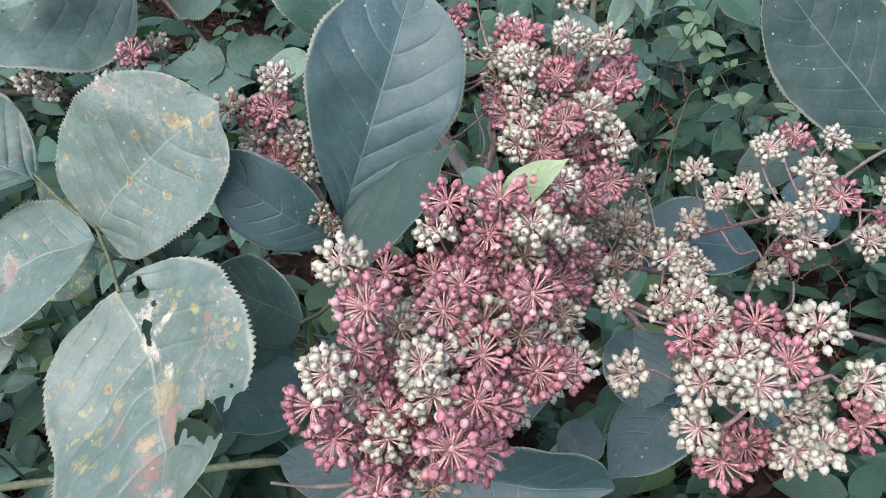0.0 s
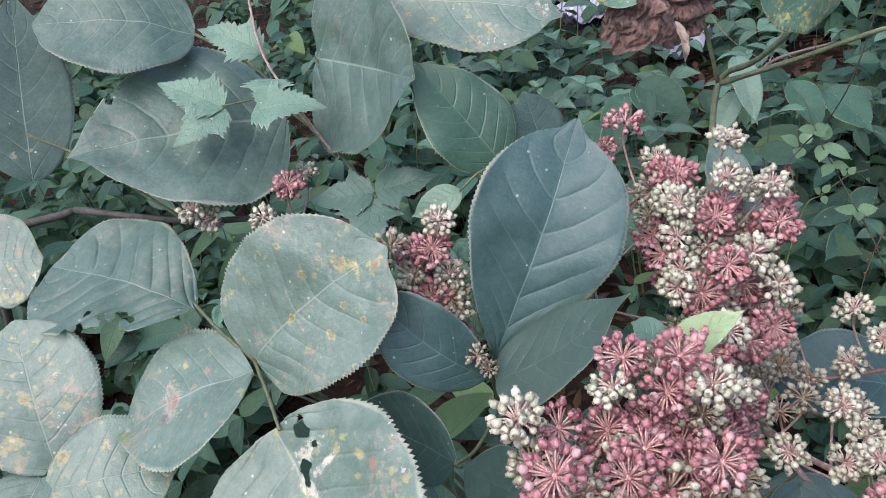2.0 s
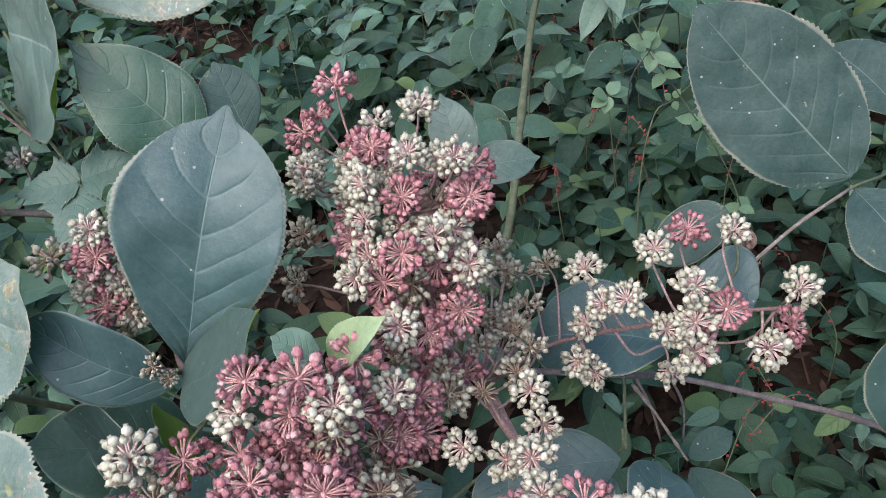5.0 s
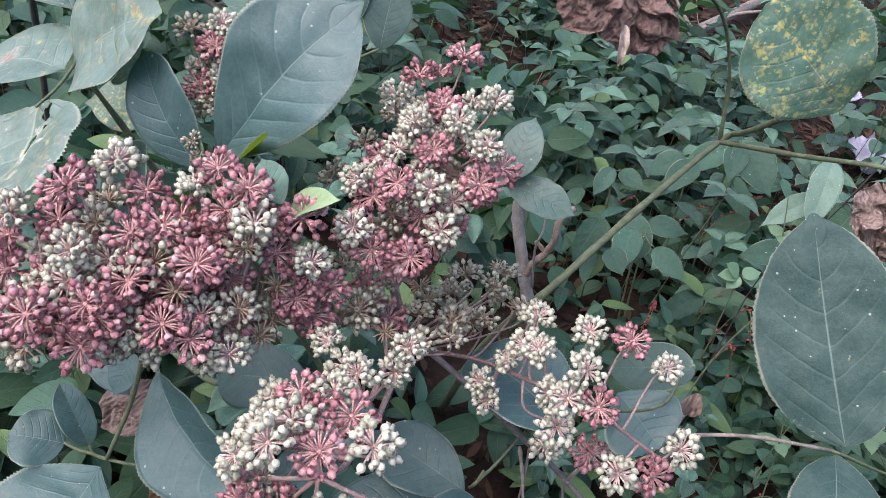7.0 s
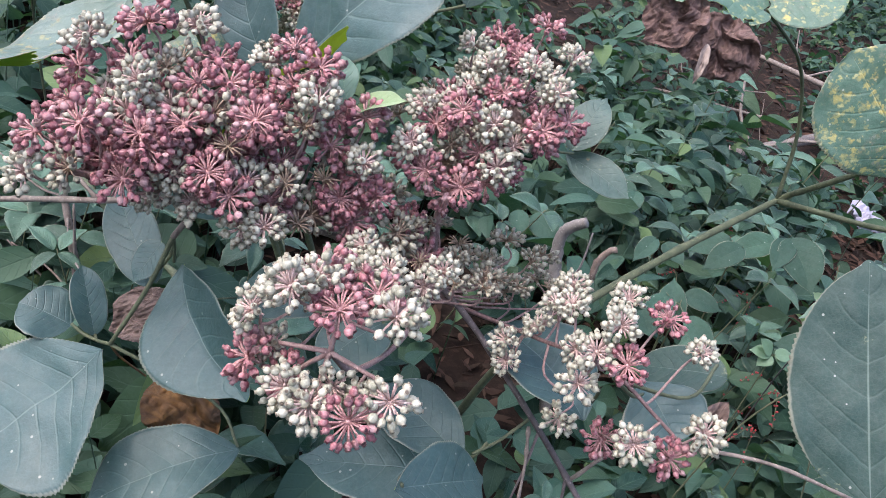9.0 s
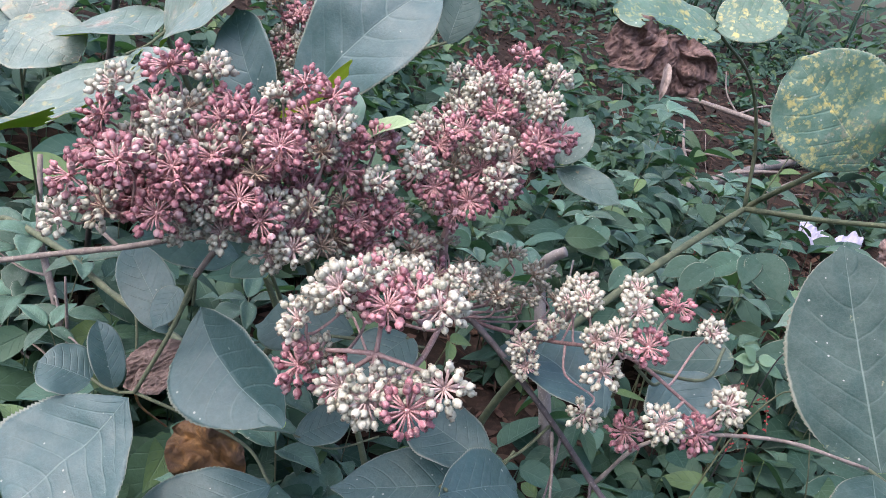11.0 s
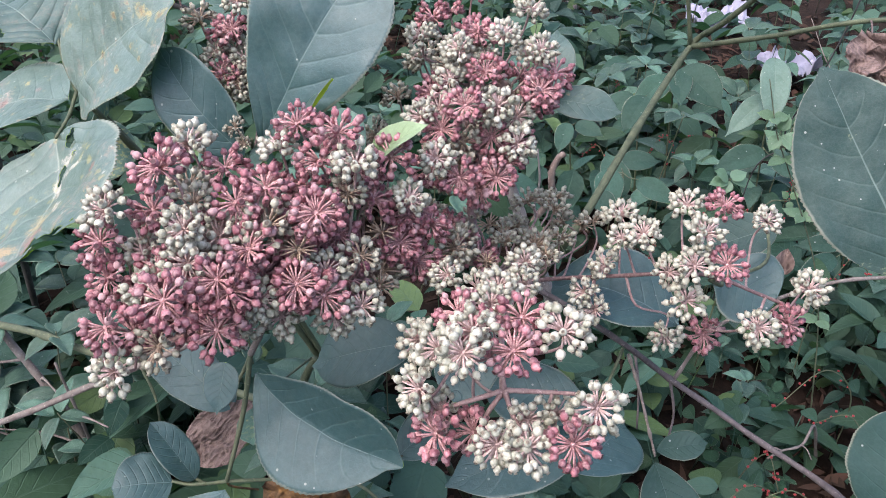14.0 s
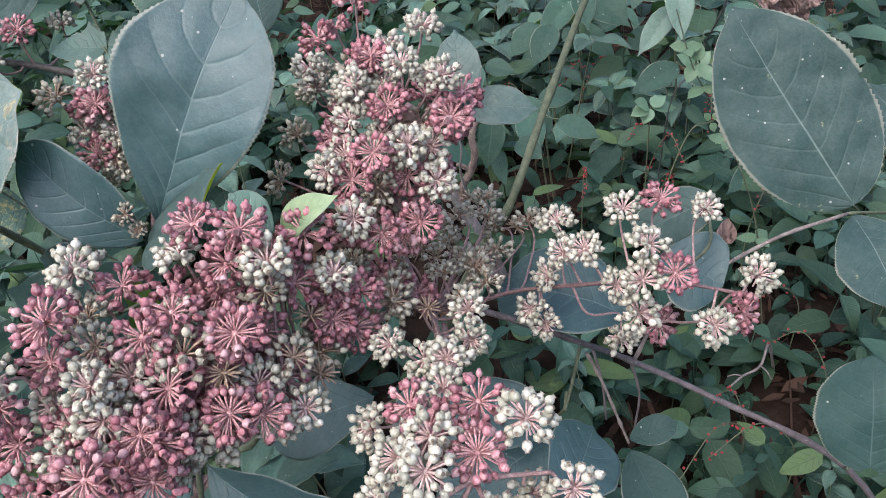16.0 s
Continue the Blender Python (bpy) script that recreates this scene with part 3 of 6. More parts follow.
def bare(x, y):
    """How bare of herbs the ground is: patches of litter, and a strip cleared towards the camera so the scraps show."""
    if abs(x - 0.22) < 0.30 and 2.3 < y < 3.4:
        return True
    for px, py, rx, ry in ((-0.04, 1.42, 0.20, 0.17), (0.20, 1.72, 0.06, 0.08)):
        if ((x - px) / rx) ** 2 + ((y - py) / ry) ** 2 < 1:
            return True
    return noise.noise(Vector((x * 1.5, y * 1.5, 7))) < (0.12 if y > 3.0 else -0.14 if y > 1.7 else -0.25)


def herb_carpet():
    """The low green carpet: uncounted leaves in pairs on hidden stems, with gaps of bare litter."""
    rnd = random.Random(5)
    verts, faces, uv = [], [], []
    made = 0
    while made < 9600:
        if made >= 6200:
            a, r = rnd.uniform(0, 6.28), 1.6 + 3.6 * rnd.random() ** 1.5
            x, y = r * math.cos(a), 0.8 + r * math.sin(a)
            if -2.4 < x < 1.8 and 0.3 < y < 3.4:
                continue
        elif made < 700:
            x, y = rnd.uniform(0.05, 1.1), rnd.uniform(0.35, 1.35)
        elif made < 3700:
            x, y = rnd.uniform(-2.4, 1.8), 0.3 + 3.1 * rnd.random() ** 1.1
        else:
            x, y = rnd.uniform(-5.5, 4.5), rnd.uniform(2.6, 10.0)
        if bare(x, y) and rnd.random() < (0.72 if y < 2.6 else 0.9):
            made += 0.3
            continue
        made += 1
        g = ground_height(x, y)
        tall = rnd.uniform(0.02, 0.10) if rnd.random() < 0.4 else rnd.uniform(0.08, 0.30)
        grown = rnd.uniform(0.65, 1.3)
        low = x > 0.05 and y < 1.35
        tall *= 0.6 if low else 1
        turn = rnd.uniform(0, 6.28)
        top = Vector((x + rnd.uniform(-0.04, 0.04), y + rnd.uniform(-0.05, 0.03), g + tall))
        foot = Vector((x, y, g - 0.01))
        tube_data([foot, (foot + top) / 2, top], 0.0016, 0.001, 3, 0, verts, faces)
        uv += [(0.25, 0.0)] * (len(verts) - len(uv))
        seg = 9 if abs(x) < 1.2 and y < 1.6 else 6
        for tier in range(rnd.choice((1, 2, 2, 3))):
            for k in range(rnd.choice((2, 2, 3))):
                a = turn + k * 2.6 + tier * 1.4 + rnd.uniform(-0.3, 0.3)
                way = Vector((math.cos(a), math.sin(a), rnd.uniform(-0.7, 0.5)))
                ln = rnd.uniform(0.050, 0.115) * grown * (0.72 if low else 1) * (1 - 0.15 * tier)
                small_leaf(verts, faces, foot.lerp(top, 1 - 0.3 * tier), way, Vector((rnd.uniform(-0.8, 0.8), rnd.uniform(-0.9, 0.4), 1)), ln, ln * rnd.uniform(0.55, 0.82), rnd.uniform(0.1, 0.7), rnd.uniform(0.0, 0.45), seg, uv)
    return tagged(new("herb_carpet", mesh_of("herb_carpet", verts, faces, [CARPET], uv)), "low dark green herbs covering the forest floor", "undergrowth", kind="stuff")


def leaf_litter():
    rnd = random.Random(6)
    verts, faces = [], []
    for _ in range(17000):
        x, y = (rnd.uniform(-1.6, 1.7), rnd.uniform(0.3, 3.2)) if rnd.random() < 0.42 else (rnd.uniform(-4, 4), rnd.uniform(2.5, 8.5))
        a = rnd.uniform(0, 6.28)
        ln = rnd.uniform(0.02, 0.055) * (1.4 if y > 3 else 1)
        small_leaf(verts, faces, Vector((x, y, ground_height(x, y) + rnd.uniform(0.004, 0.02))), Vector((math.cos(a), math.sin(a), rnd.uniform(-0.1, 0.3))),
                   Vector((rnd.uniform(-0.5, 0.5), rnd.uniform(-0.5, 0.5), 1)), ln, ln * rnd.uniform(0.3, 0.6), rnd.uniform(-0.4, 0.7), rnd.uniform(-0.4, 0.5), 3)
    for _ in range(420):
        x, y, a = rnd.uniform(-1.8, 1.8), rnd.uniform(0.4, 4.5), rnd.uniform(0, 6.28)
        p = Vector((x, y, ground_height(x, y) + 0.012))
        d = Vector((math.cos(a), math.sin(a), rnd.uniform(-0.05, 0.25))) * rnd.uniform(0.06, 0.22)
        tube_data([p, p + d * 0.5 + Vector((0, 0, rnd.uniform(0, 0.01))), p + d], 0.0022, 0.001, 4, 0, verts, faces)
    for _ in range(5000):
        a, r = rnd.uniform(0, 6.28), 1.2 + 4.5 * rnd.random() ** 1.3
        x, y = r * math.cos(a), 0.8 + r * math.sin(a)
        ln, a = rnd.uniform(0.03, 0.075), rnd.uniform(0, 6.28)
        small_leaf(verts, faces, Vector((x, y, ground_height(x, y) + rnd.uniform(0.004, 0.02))), Vector((math.cos(a), math.sin(a), rnd.uniform(-0.1, 0.3))),
                   Vector((rnd.uniform(-0.5, 0.5), rnd.uniform(-0.5, 0.5), 1)), ln, ln * rnd.uniform(0.3, 0.6), rnd.uniform(-0.4, 0.7), rnd.uniform(-0.4, 0.5), 3)
    return tagged(new("leaf_litter", mesh_of("leaf_litter", verts, faces, [LITTER])), "fallen red-brown leaves and thin twigs on soil", "leaf litter", kind="stuff")


def far_shrubs():
    """Dark low bushes far back that close the view over the ground."""
    rnd = random.Random(8)
    verts, faces = [], []
    for _ in range(420):
        x, y = rnd.uniform(-13, 12), rnd.uniform(8.5, 14)
        if abs(x) > 8:
            y -= rnd.uniform(0, 5)
        h = rnd.uniform(0.4, 1.5)
        foot = Vector((x, y, -0.05))
        tube_data([foot, foot + Vector((0, 0, h * 0.6)), foot + Vector((rnd.uniform(-0.2, 0.2), 0, h))], 0.015, 0.006, 4, 0, verts, faces)
        for _ in range(24):
            a, r = rnd.uniform(0, 6.28), 0.55 * rnd.random() ** 0.5
            q = foot + Vector((r * math.cos(a), r * math.sin(a), h * rnd.uniform(0.1, 1.0)))
            small_leaf(verts, faces, q, Vector((math.cos(a), math.sin(a), rnd.uniform(-0.6, 0.3))), Vector((0, -0.4, 1)), rnd.uniform(0.12, 0.24), rnd.uniform(0.08, 0.14))
    return tagged(new("far_shrubs", mesh_of("far_shrubs", verts, faces, [CARPET])), "dark green bushes far behind the clearing", "undergrowth", kind="stuff")


herb_carpet()
leaf_litter()
far_shrubs()


# ---- flower clusters: stalks, umbels and their single buds ----
BUD_SIDES = 8


def bud_data(fat, crown, beak):
    """Rings of a plump round bud, turned on its axis: a globe, a narrow neck, a little cup with a beak in it."""
    prof = ((0.0004, 0.0), (0.0013 * fat, 0.0002), (0.0021 * fat, 0.0010), (0.0024 * fat, 0.0021), (0.0022 * fat, 0.0031), (0.0014 * fat, 0.0039), (crown * 0.80, 0.0042), (crown, 0.0050), (crown * 0.60, 0.0044), (0.0003, 0.0045 + beak))
    verts = [Vector((r * math.cos(2 * math.pi * k / BUD_SIDES), r * math.sin(2 * math.pi * k / BUD_SIDES), z)) for r, z in prof for k in range(BUD_SIDES)]
    faces = [(i * BUD_SIDES + k, i * BUD_SIDES + (k + 1) % BUD_SIDES, (i + 1) * BUD_SIDES + (k + 1) % BUD_SIDES, (i + 1) * BUD_SIDES + k) for i in range(len(prof) - 1) for k in range(BUD_SIDES)]
    faces.append(tuple(range((len(prof) - 1) * BUD_SIDES, len(prof) * BUD_SIDES)))
    uv = [(k / BUD_SIDES, i / (len(prof) - 1)) for i in range(len(prof)) for k in range(BUD_SIDES)]
    return verts, faces, uv


BUD_SHAPES = {"p": bud_data(0.89, 0.0014, 0.0001), "w": bud_data(0.91, 0.0011, 0.0006), "b": bud_data(0.84, 0.0012, 0.0003)}
BUDS = {k: mesh_of("bud", BUD_SHAPES[k][0], BUD_SHAPES[k][1], [m], BUD_SHAPES[k][2]) for k, m in (("p", BUD_PINK), ("w", BUD_WHITE), ("b", BUD_DULL))}
CROWDS = {"p": CROWD_PINK, "w": CROWD_WHITE, "b": CROWD_DULL}
PEDICELS = {"p": PEDICEL_PINK, "w": PEDICEL_WHITE, "b": PEDICEL_DULL}


def umbel_plan(seed, kind):
    """Ways and lengths of the pedicels of one umbel: a full dome, denser at its rim."""
    rnd = random.Random(seed)
    count = {"p": 36, "w": 35, "b": 24}[kind]
    plan = []
    for i in range(count):
        h = {"p": 0.68, "w": 0.86, "b": 0.80}[kind] - 0.97 * (i + 0.5) / count
        a = i * 2.39996 + rnd.uniform(-0.25, 0.25)
        s = math.sqrt(max(0.0, 1 - h * h))
        way = Vector((s * math.cos(a), s * math.sin(a), h)) + Vector([rnd.uniform(-0.16, 0.16) for _ in range(3)])
        plan.append((way.normalized(), rnd.uniform(*{"p": (0.0092, 0.0132), "w": (0.0074, 0.0118), "b": (0.0084, 0.0124)}[kind]), rnd.uniform(0.88, 1.25), rnd.uniform(0, 6.28)))
    return plan


def pedicel_mesh(plan, material):
    verts, faces = [], []
    for way, ln, _, _ in plan:
        bow = Vector((0, 0, 0.0009))
        tube_data([way * 0.0008, way * ln * 0.55 + bow, way * (ln + 0.0006)], 0.00052, 0.00062, 5, 0, verts, faces)
    tube_data([Vector((0, 0, -0.0035)), Vector((0, 0, -0.001)), Vector((0, 0, 0.0016))], 0.0013, 0.0017, 7, 0, verts, faces)
    return mesh_of("umbel", verts, faces, [material])


def bud_pose(way, ln, fat, spin):
    return Matrix.Translation(way * ln) @ way.to_track_quat("Z", "Y").to_matrix().to_4x4() @ pose(0, 0, 0, 0, 0, math.degrees(spin)) @ Matrix.Scale(fat, 4)


def crowd_mesh(plan, kind):
    """All buds of an umbel that is half hidden among others, joined."""
    verts, faces, uv = [], [], []
    bv, bf, bu = BUD_SHAPES[kind]
    for way, ln, fat, spin in plan:
        m, s = bud_pose(way, ln, fat, spin), len(verts)
        verts += [m @ v for v in bv]
        faces += [tuple(s + k for k in f) for f in bf]
        uv += bu
    return mesh_of("bud_crowd", verts, faces, [CROWDS[kind]], uv)


UMBELS = {}
for kind_ in "pwb":
    for s_ in range(5):
        plan_ = umbel_plan(100 + 10 * s_ + ord(kind_), kind_)
        UMBELS[kind_, s_] = (plan_, pedicel_mesh(plan_, PEDICELS[kind_]), crowd_mesh(plan_, kind_))

# Towards the camera: umbels are turned to fit its view.
TO_VIEWER = Vector((0.05, -0.62, 0.78))
umbel_rnd, bare_rnd = random.Random(21), random.Random(22)
STATE = {"p": "umbel of dusty pink buds", "w": "umbel of creamy white buds", "b": "umbel of withered greenish brown buds"}


class Cluster:
    """A branched flower cluster: a main stalk, and umbels on side stalks."""

    def __init__(self, label, rachis, r0, r1, size=1.0, material=STALK, centre=None):
        self.root = thing("flower_cluster", rachis[0], label, "flower cluster", "flower clusters of the shrub")
        self.line = smooth_line(rachis, 8)
        self.size = size
        self.heads = []
        self.centre = Vector(centre) if centre else sum((Vector(q) for q in rachis), Vector()) / len(rachis)
        tube("main_stalk", self.root, rachis, r0, r1, material, 8, 0.15)

    def fork(self, *points):
        """A side branch of the main stalk that carries umbels too."""
        tube("stalk_fork", self.root, points, 0.0017, 0.0012, STALK, 7, 0.1)
        self.line += smooth_line(points, 6)[2:]

    def umbel(self, x, y, z, kind="w", size=1.0, face=None, joined=False, shed=False):
        p = Vector((x, y, z))
        self.heads.append(p)
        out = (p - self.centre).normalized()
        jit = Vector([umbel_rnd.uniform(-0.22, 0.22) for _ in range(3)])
        axis = (Vector(face) if face else out * 0.55 + TO_VIEWER * 0.75 + jit).normalized()
        hub = p - axis * 0.004
        near = min(self.line, key=lambda q: (q - hub).length + 0.4 * max(0, q.z - hub.z + 0.01))
        gap = (hub - near).length
        q1 = hub - axis * min(0.02, gap * 0.5)
        q2 = near.lerp(q1, 0.35) - Vector((0, min(0.014, gap * 0.25) if near.z > hub.z else 0, min(0.008, gap * 0.12)))
        tube("side_stalk", self.root, (near, q2, q1, hub - axis * 0.002), 0.0011, 0.0009, STALK, 6, 0.1, 4)
        plan, me, crowd = UMBELS[kind, umbel_rnd.randrange(5)]
        s = size * self.size * umbel_rnd.uniform(0.92, 1.1)
        m = Matrix.Translation(hub) @ axis.to_track_quat("Z", "Y").to_matrix().to_4x4() @ pose(0, 0, 0, 0, 0, umbel_rnd.uniform(0, 360)) @ Matrix.Scale(s, 4)
        head = part("umbel", me, self.root, m, STATE[kind])
        if shed or kind == "b" and bare_rnd.random() < 0.16:
            return
        if joined or kind == "b":
            b = new("bud_crowd", crowd)
            b.parent = head
            b["kind"] = "stuff"
            return
        for way, ln, fat, spin in plan:
            if umbel_rnd.random() < 0.08:
                continue
            b = new("bud", BUDS[kind])
            b.parent = head
            b.matrix_basis = bud_pose(way, ln, fat, spin)

    def fill(self, kinds, least=0.021, most=0.070, deep=(0.012, 0.026), limit=60):
        """Smaller umbels half hidden below and between the outer ones, set back from the camera."""
        outer = list(self.heads)
        made = 0
        for i, a in enumerate(outer):
            for b in outer[:i]:
                if made >= limit or not least < (a - b).length < most:
                    continue
                q = (a + b) / 2 - TO_VIEWER * umbel_rnd.uniform(*deep) + Vector([umbel_rnd.uniform(-0.006, 0.006) for _ in range(3)])
                if min((q - h).length for h in self.heads) > least:
                    self.umbel(q.x, q.y, q.z, umbel_rnd.choice(kinds), umbel_rnd.uniform(0.86, 1.0), joined=True)
                    made += 1


c = Cluster("large branched cluster of dusty pink and cream umbels",
            ((0.06, 0.49, 0.615), (0.03, 0.42, 0.645), (0.0, 0.355, 0.668), (-0.03, 0.30, 0.675), (-0.06, 0.262, 0.672), (-0.085, 0.245, 0.665)), 0.0034, 0.0022, 1.09, centre=(-0.03, 0.32, 0.67))
c.umbel(-0.081, 0.294, 0.773, "p")
c.umbel(-0.102, 0.347, 0.761, "w")
c.umbel(-0.043, 0.311, 0.747, "p")
c.umbel(-0.079, 0.352, 0.746, "p")
c.umbel(-0.031, 0.328, 0.751, "p")
c.umbel(-0.037, 0.381, 0.772, "p")
c.umbel(-0.004, 0.378, 0.773, "p")
c.umbel(-0.014, 0.367, 0.755, "p")
c.umbel(0.009, 0.320, 0.745, "p")
c.umbel(-0.055, 0.275, 0.745, "w")
c.umbel(-0.051, 0.268, 0.726, "w")
c.umbel(-0.024, 0.292, 0.729, "p")
c.umbel(-0.028, 0.264, 0.723, "p")
c.umbel(0.007, 0.293, 0.710, "p")
c.umbel(0.019, 0.303, 0.697, "p")
c.umbel(-0.041, 0.233, 0.726, "p")
c.umbel(-0.030, 0.257, 0.689, "p")
c.umbel(-0.086, 0.228, 0.698, "p")
c.umbel(-0.080, 0.219, 0.672, "w")
c.umbel(-0.119, 0.270, 0.725, "p")
c.umbel(-0.110, 0.260, 0.706, "p")
c.umbel(-0.104, 0.267, 0.753, "w")
c.umbel(-0.015, 0.283, 0.698, "w")
c.umbel(-0.021, 0.311, 0.735, "b")
c.umbel(-0.045, 0.370, 0.759, "w")
c.umbel(0.000, 0.311, 0.722, "b")
c.umbel(-0.091, 0.291, 0.743, "p")
c.umbel(0.021, 0.383, 0.698, "b")
c.umbel(0.023, 0.378, 0.670, "b")
c.umbel(0.029, 0.424, 0.644, "b")
c.umbel(0.033, 0.326, 0.676, "w")
c.umbel(0.012, 0.346, 0.681, "p")
c.umbel(0.014, 0.390, 0.720, "p")
c.umbel(0.017, 0.411, 0.743, "p")
c.umbel(0.013, 0.368, 0.757, "w")
c.umbel(0.035, 0.403, 0.716, "w")
c.umbel(0.03, 0.41, 0.7, "p")
c.umbel(0.0, 0.36, 0.705, "p")
c.umbel(-0.06, 0.315, 0.715, "p")
c.umbel(0.03, 0.36, 0.67, "b")
c.umbel(-0.04, 0.34, 0.73, "w")
under_rnd = random.Random(9)
for k in range(25):
    f = (k + 0.5) / 25
    q = c.line[int(f * (len(c.line) - 1))]
    c.umbel(q.x + under_rnd.uniform(-0.03, 0.035), q.y + under_rnd.uniform(-0.03, 0.02), q.z + under_rnd.uniform(0.012, 0.042), under_rnd.choice("pppbw"), 0.95, joined=True)
c.fill("ppwwb", limit=38)
c = Cluster("cluster of pink and white umbels behind a green leaf",
            ((0.05, 0.505, 0.61), (0.045, 0.50, 0.66), (0.047, 0.515, 0.705), (0.045, 0.54, 0.735), (0.025, 0.575, 0.74), (0.0, 0.605, 0.75)), 0.004, 0.002, 1.0, centre=(0.04, 0.53, 0.70))
c.umbel(0.038, 0.442, 0.730, "w")
c.umbel(0.054, 0.446, 0.714, "p")
c.umbel(0.076, 0.469, 0.707, "p")
c.umbel(0.066, 0.498, 0.753, "w")
c.umbel(0.076, 0.521, 0.736, "w")
c.umbel(0.046, 0.481, 0.757, "p")
c.umbel(0.017, 0.500, 0.742, "w")
c.umbel(0.010, 0.477, 0.744, "w")
c.umbel(0.027, 0.479, 0.736, "p")
c.umbel(0.062, 0.499, 0.725, "p")
c.umbel(0.005, 0.514, 0.749, "p")
c.umbel(0.017, 0.521, 0.759, "w")
c.umbel(0.046, 0.528, 0.768, "p")
c.umbel(0.021, 0.532, 0.781, "w")
c.umbel(0.057, 0.541, 0.794, "w")
c.umbel(0.088, 0.536, 0.787, "w")
c.umbel(0.097, 0.554, 0.764, "p")
c.umbel(0.092, 0.528, 0.758, "p")
c.umbel(-0.039, 0.596, 0.745, "w")
c.umbel(0.026, 0.567, 0.786, "p")
c.umbel(0.085, 0.493, 0.726, "w")
c.umbel(-0.005, 0.643, 0.800, "p")
c.umbel(-0.036, 0.617, 0.778, "p")
c.umbel(-0.028, 0.573, 0.774, "w")
c.umbel(0.018, 0.634, 0.763, "w")
c.umbel(0.020, 0.577, 0.780, "p")
c.umbel(0.066, 0.580, 0.803, "w")
c.umbel(0.015, 0.545, 0.775, "w")
c.umbel(0.000, 0.543, 0.748, "p")
c.umbel(-0.05, 0.565, 0.72, "b")
c.umbel(-0.045, 0.6, 0.742, "b")
c.umbel(-0.06, 0.535, 0.695, "b")
c.umbel(0.03, 0.455, 0.715, "p")
c.umbel(0.06, 0.475, 0.69, "p")
c.umbel(0.035, 0.5, 0.7, "b")
for k in range(12):
    q = c.line[int((k + 0.5) / 12 * (len(c.line) - 1))]
    c.umbel(q.x + under_rnd.uniform(-0.03, 0.03), q.y + under_rnd.uniform(-0.04, 0.015), q.z + under_rnd.uniform(-0.005, 0.025), under_rnd.choice("ppbb"), 0.9, joined=True)
c.fill("ppwwb", limit=12)
c = Cluster("small middle cluster of cream and withered bud umbels", ((0.065, 0.49, 0.6), (0.085, 0.44, 0.612), (0.105, 0.40, 0.63), (0.11, 0.385, 0.64)), 0.003, 0.002, 0.95)
c.umbel(0.063, 0.669, 0.584, "b", shed=True)
c.umbel(0.066, 0.390, 0.668, "w")
c.umbel(0.085, 0.555, 0.604, "b")
c.umbel(0.060, 0.575, 0.602, "b")
c.umbel(0.098, 0.520, 0.622, "b")
c.umbel(0.112, 0.495, 0.632, "b", 0.9)
c.umbel(0.045, 0.545, 0.618, "b", shed=True)
c.umbel(0.095, 0.371, 0.676, "w")
c.umbel(0.112, 0.365, 0.685, "w")
c.umbel(0.119, 0.401, 0.664, "w")
c.umbel(0.112, 0.429, 0.665, "w")
c.umbel(0.076, 0.448, 0.646, "b")
c.umbel(0.095, 0.6, 0.615, "b")
c.umbel(0.11, 0.56, 0.61, "b")
c.umbel(0.085, 0.64, 0.605, "b")
c.umbel(0.12, 0.605, 0.6, "b")
c.umbel(0.072, 0.575, 0.632, "b")
c.umbel(0.1, 0.53, 0.622, "b")
c.umbel(0.06, 0.54, 0.614, "b")
c.umbel(0.075, 0.5, 0.635, "b")
c.umbel(0.045, 0.5, 0.65, "b")
c.umbel(0.085, 0.55, 0.6, "b")
c.umbel(0.056, 0.6, 0.59, "b")
c.umbel(0.05, 0.46, 0.655, "b")
c.umbel(0.1, 0.47, 0.635, "b")
c = Cluster("ring-shaped cluster of plump cream and pink umbels on forked stalks", ((0.075, 0.485, 0.59), (0.10, 0.42, 0.585), (0.122, 0.35, 0.61), (0.137, 0.302, 0.658)), 0.0026, 0.0019, 1.06, centre=(0.138, 0.30, 0.655))
c.fork((0.137, 0.302, 0.658), (0.122, 0.290, 0.656), (0.104, 0.282, 0.650), (0.098, 0.280, 0.658))
c.fork((0.137, 0.302, 0.658), (0.150, 0.285, 0.652), (0.166, 0.276, 0.642), (0.178, 0.276, 0.648))
c.fork((0.137, 0.302, 0.658), (0.158, 0.304, 0.662), (0.180, 0.306, 0.666))
c.fork((0.137, 0.302, 0.658), (0.134, 0.304, 0.675), (0.132, 0.300, 0.690))
c.fork((0.137, 0.302, 0.658), (0.130, 0.288, 0.645), (0.136, 0.276, 0.638))
c.umbel(0.145, 0.289, 0.703, "p")
c.umbel(0.122, 0.270, 0.709, "w")
c.umbel(0.168, 0.310, 0.707, "w")
c.umbel(0.093, 0.273, 0.670, "w")
c.umbel(0.106, 0.264, 0.647, "p")
c.umbel(0.124, 0.279, 0.640, "p")
c.umbel(0.146, 0.260, 0.656, "w")
c.umbel(0.163, 0.264, 0.656, "w")
c.umbel(0.156, 0.289, 0.651, "w")
c.umbel(0.187, 0.272, 0.660, "p")
c.umbel(0.194, 0.293, 0.672, "w")
c.umbel(0.139, 0.326, 0.698, "p")
c.umbel(0.116, 0.337, 0.695, "w")
c.umbel(0.098, 0.323, 0.693, "p")
c.umbel(0.065, 0.334, 0.652, "w")
c.umbel(0.099, 0.290, 0.689, "w")
c.umbel(0.119, 0.293, 0.706, "w")
c.fill("wwwwp", 0.019, 0.045, (0.010, 0.016), 12)
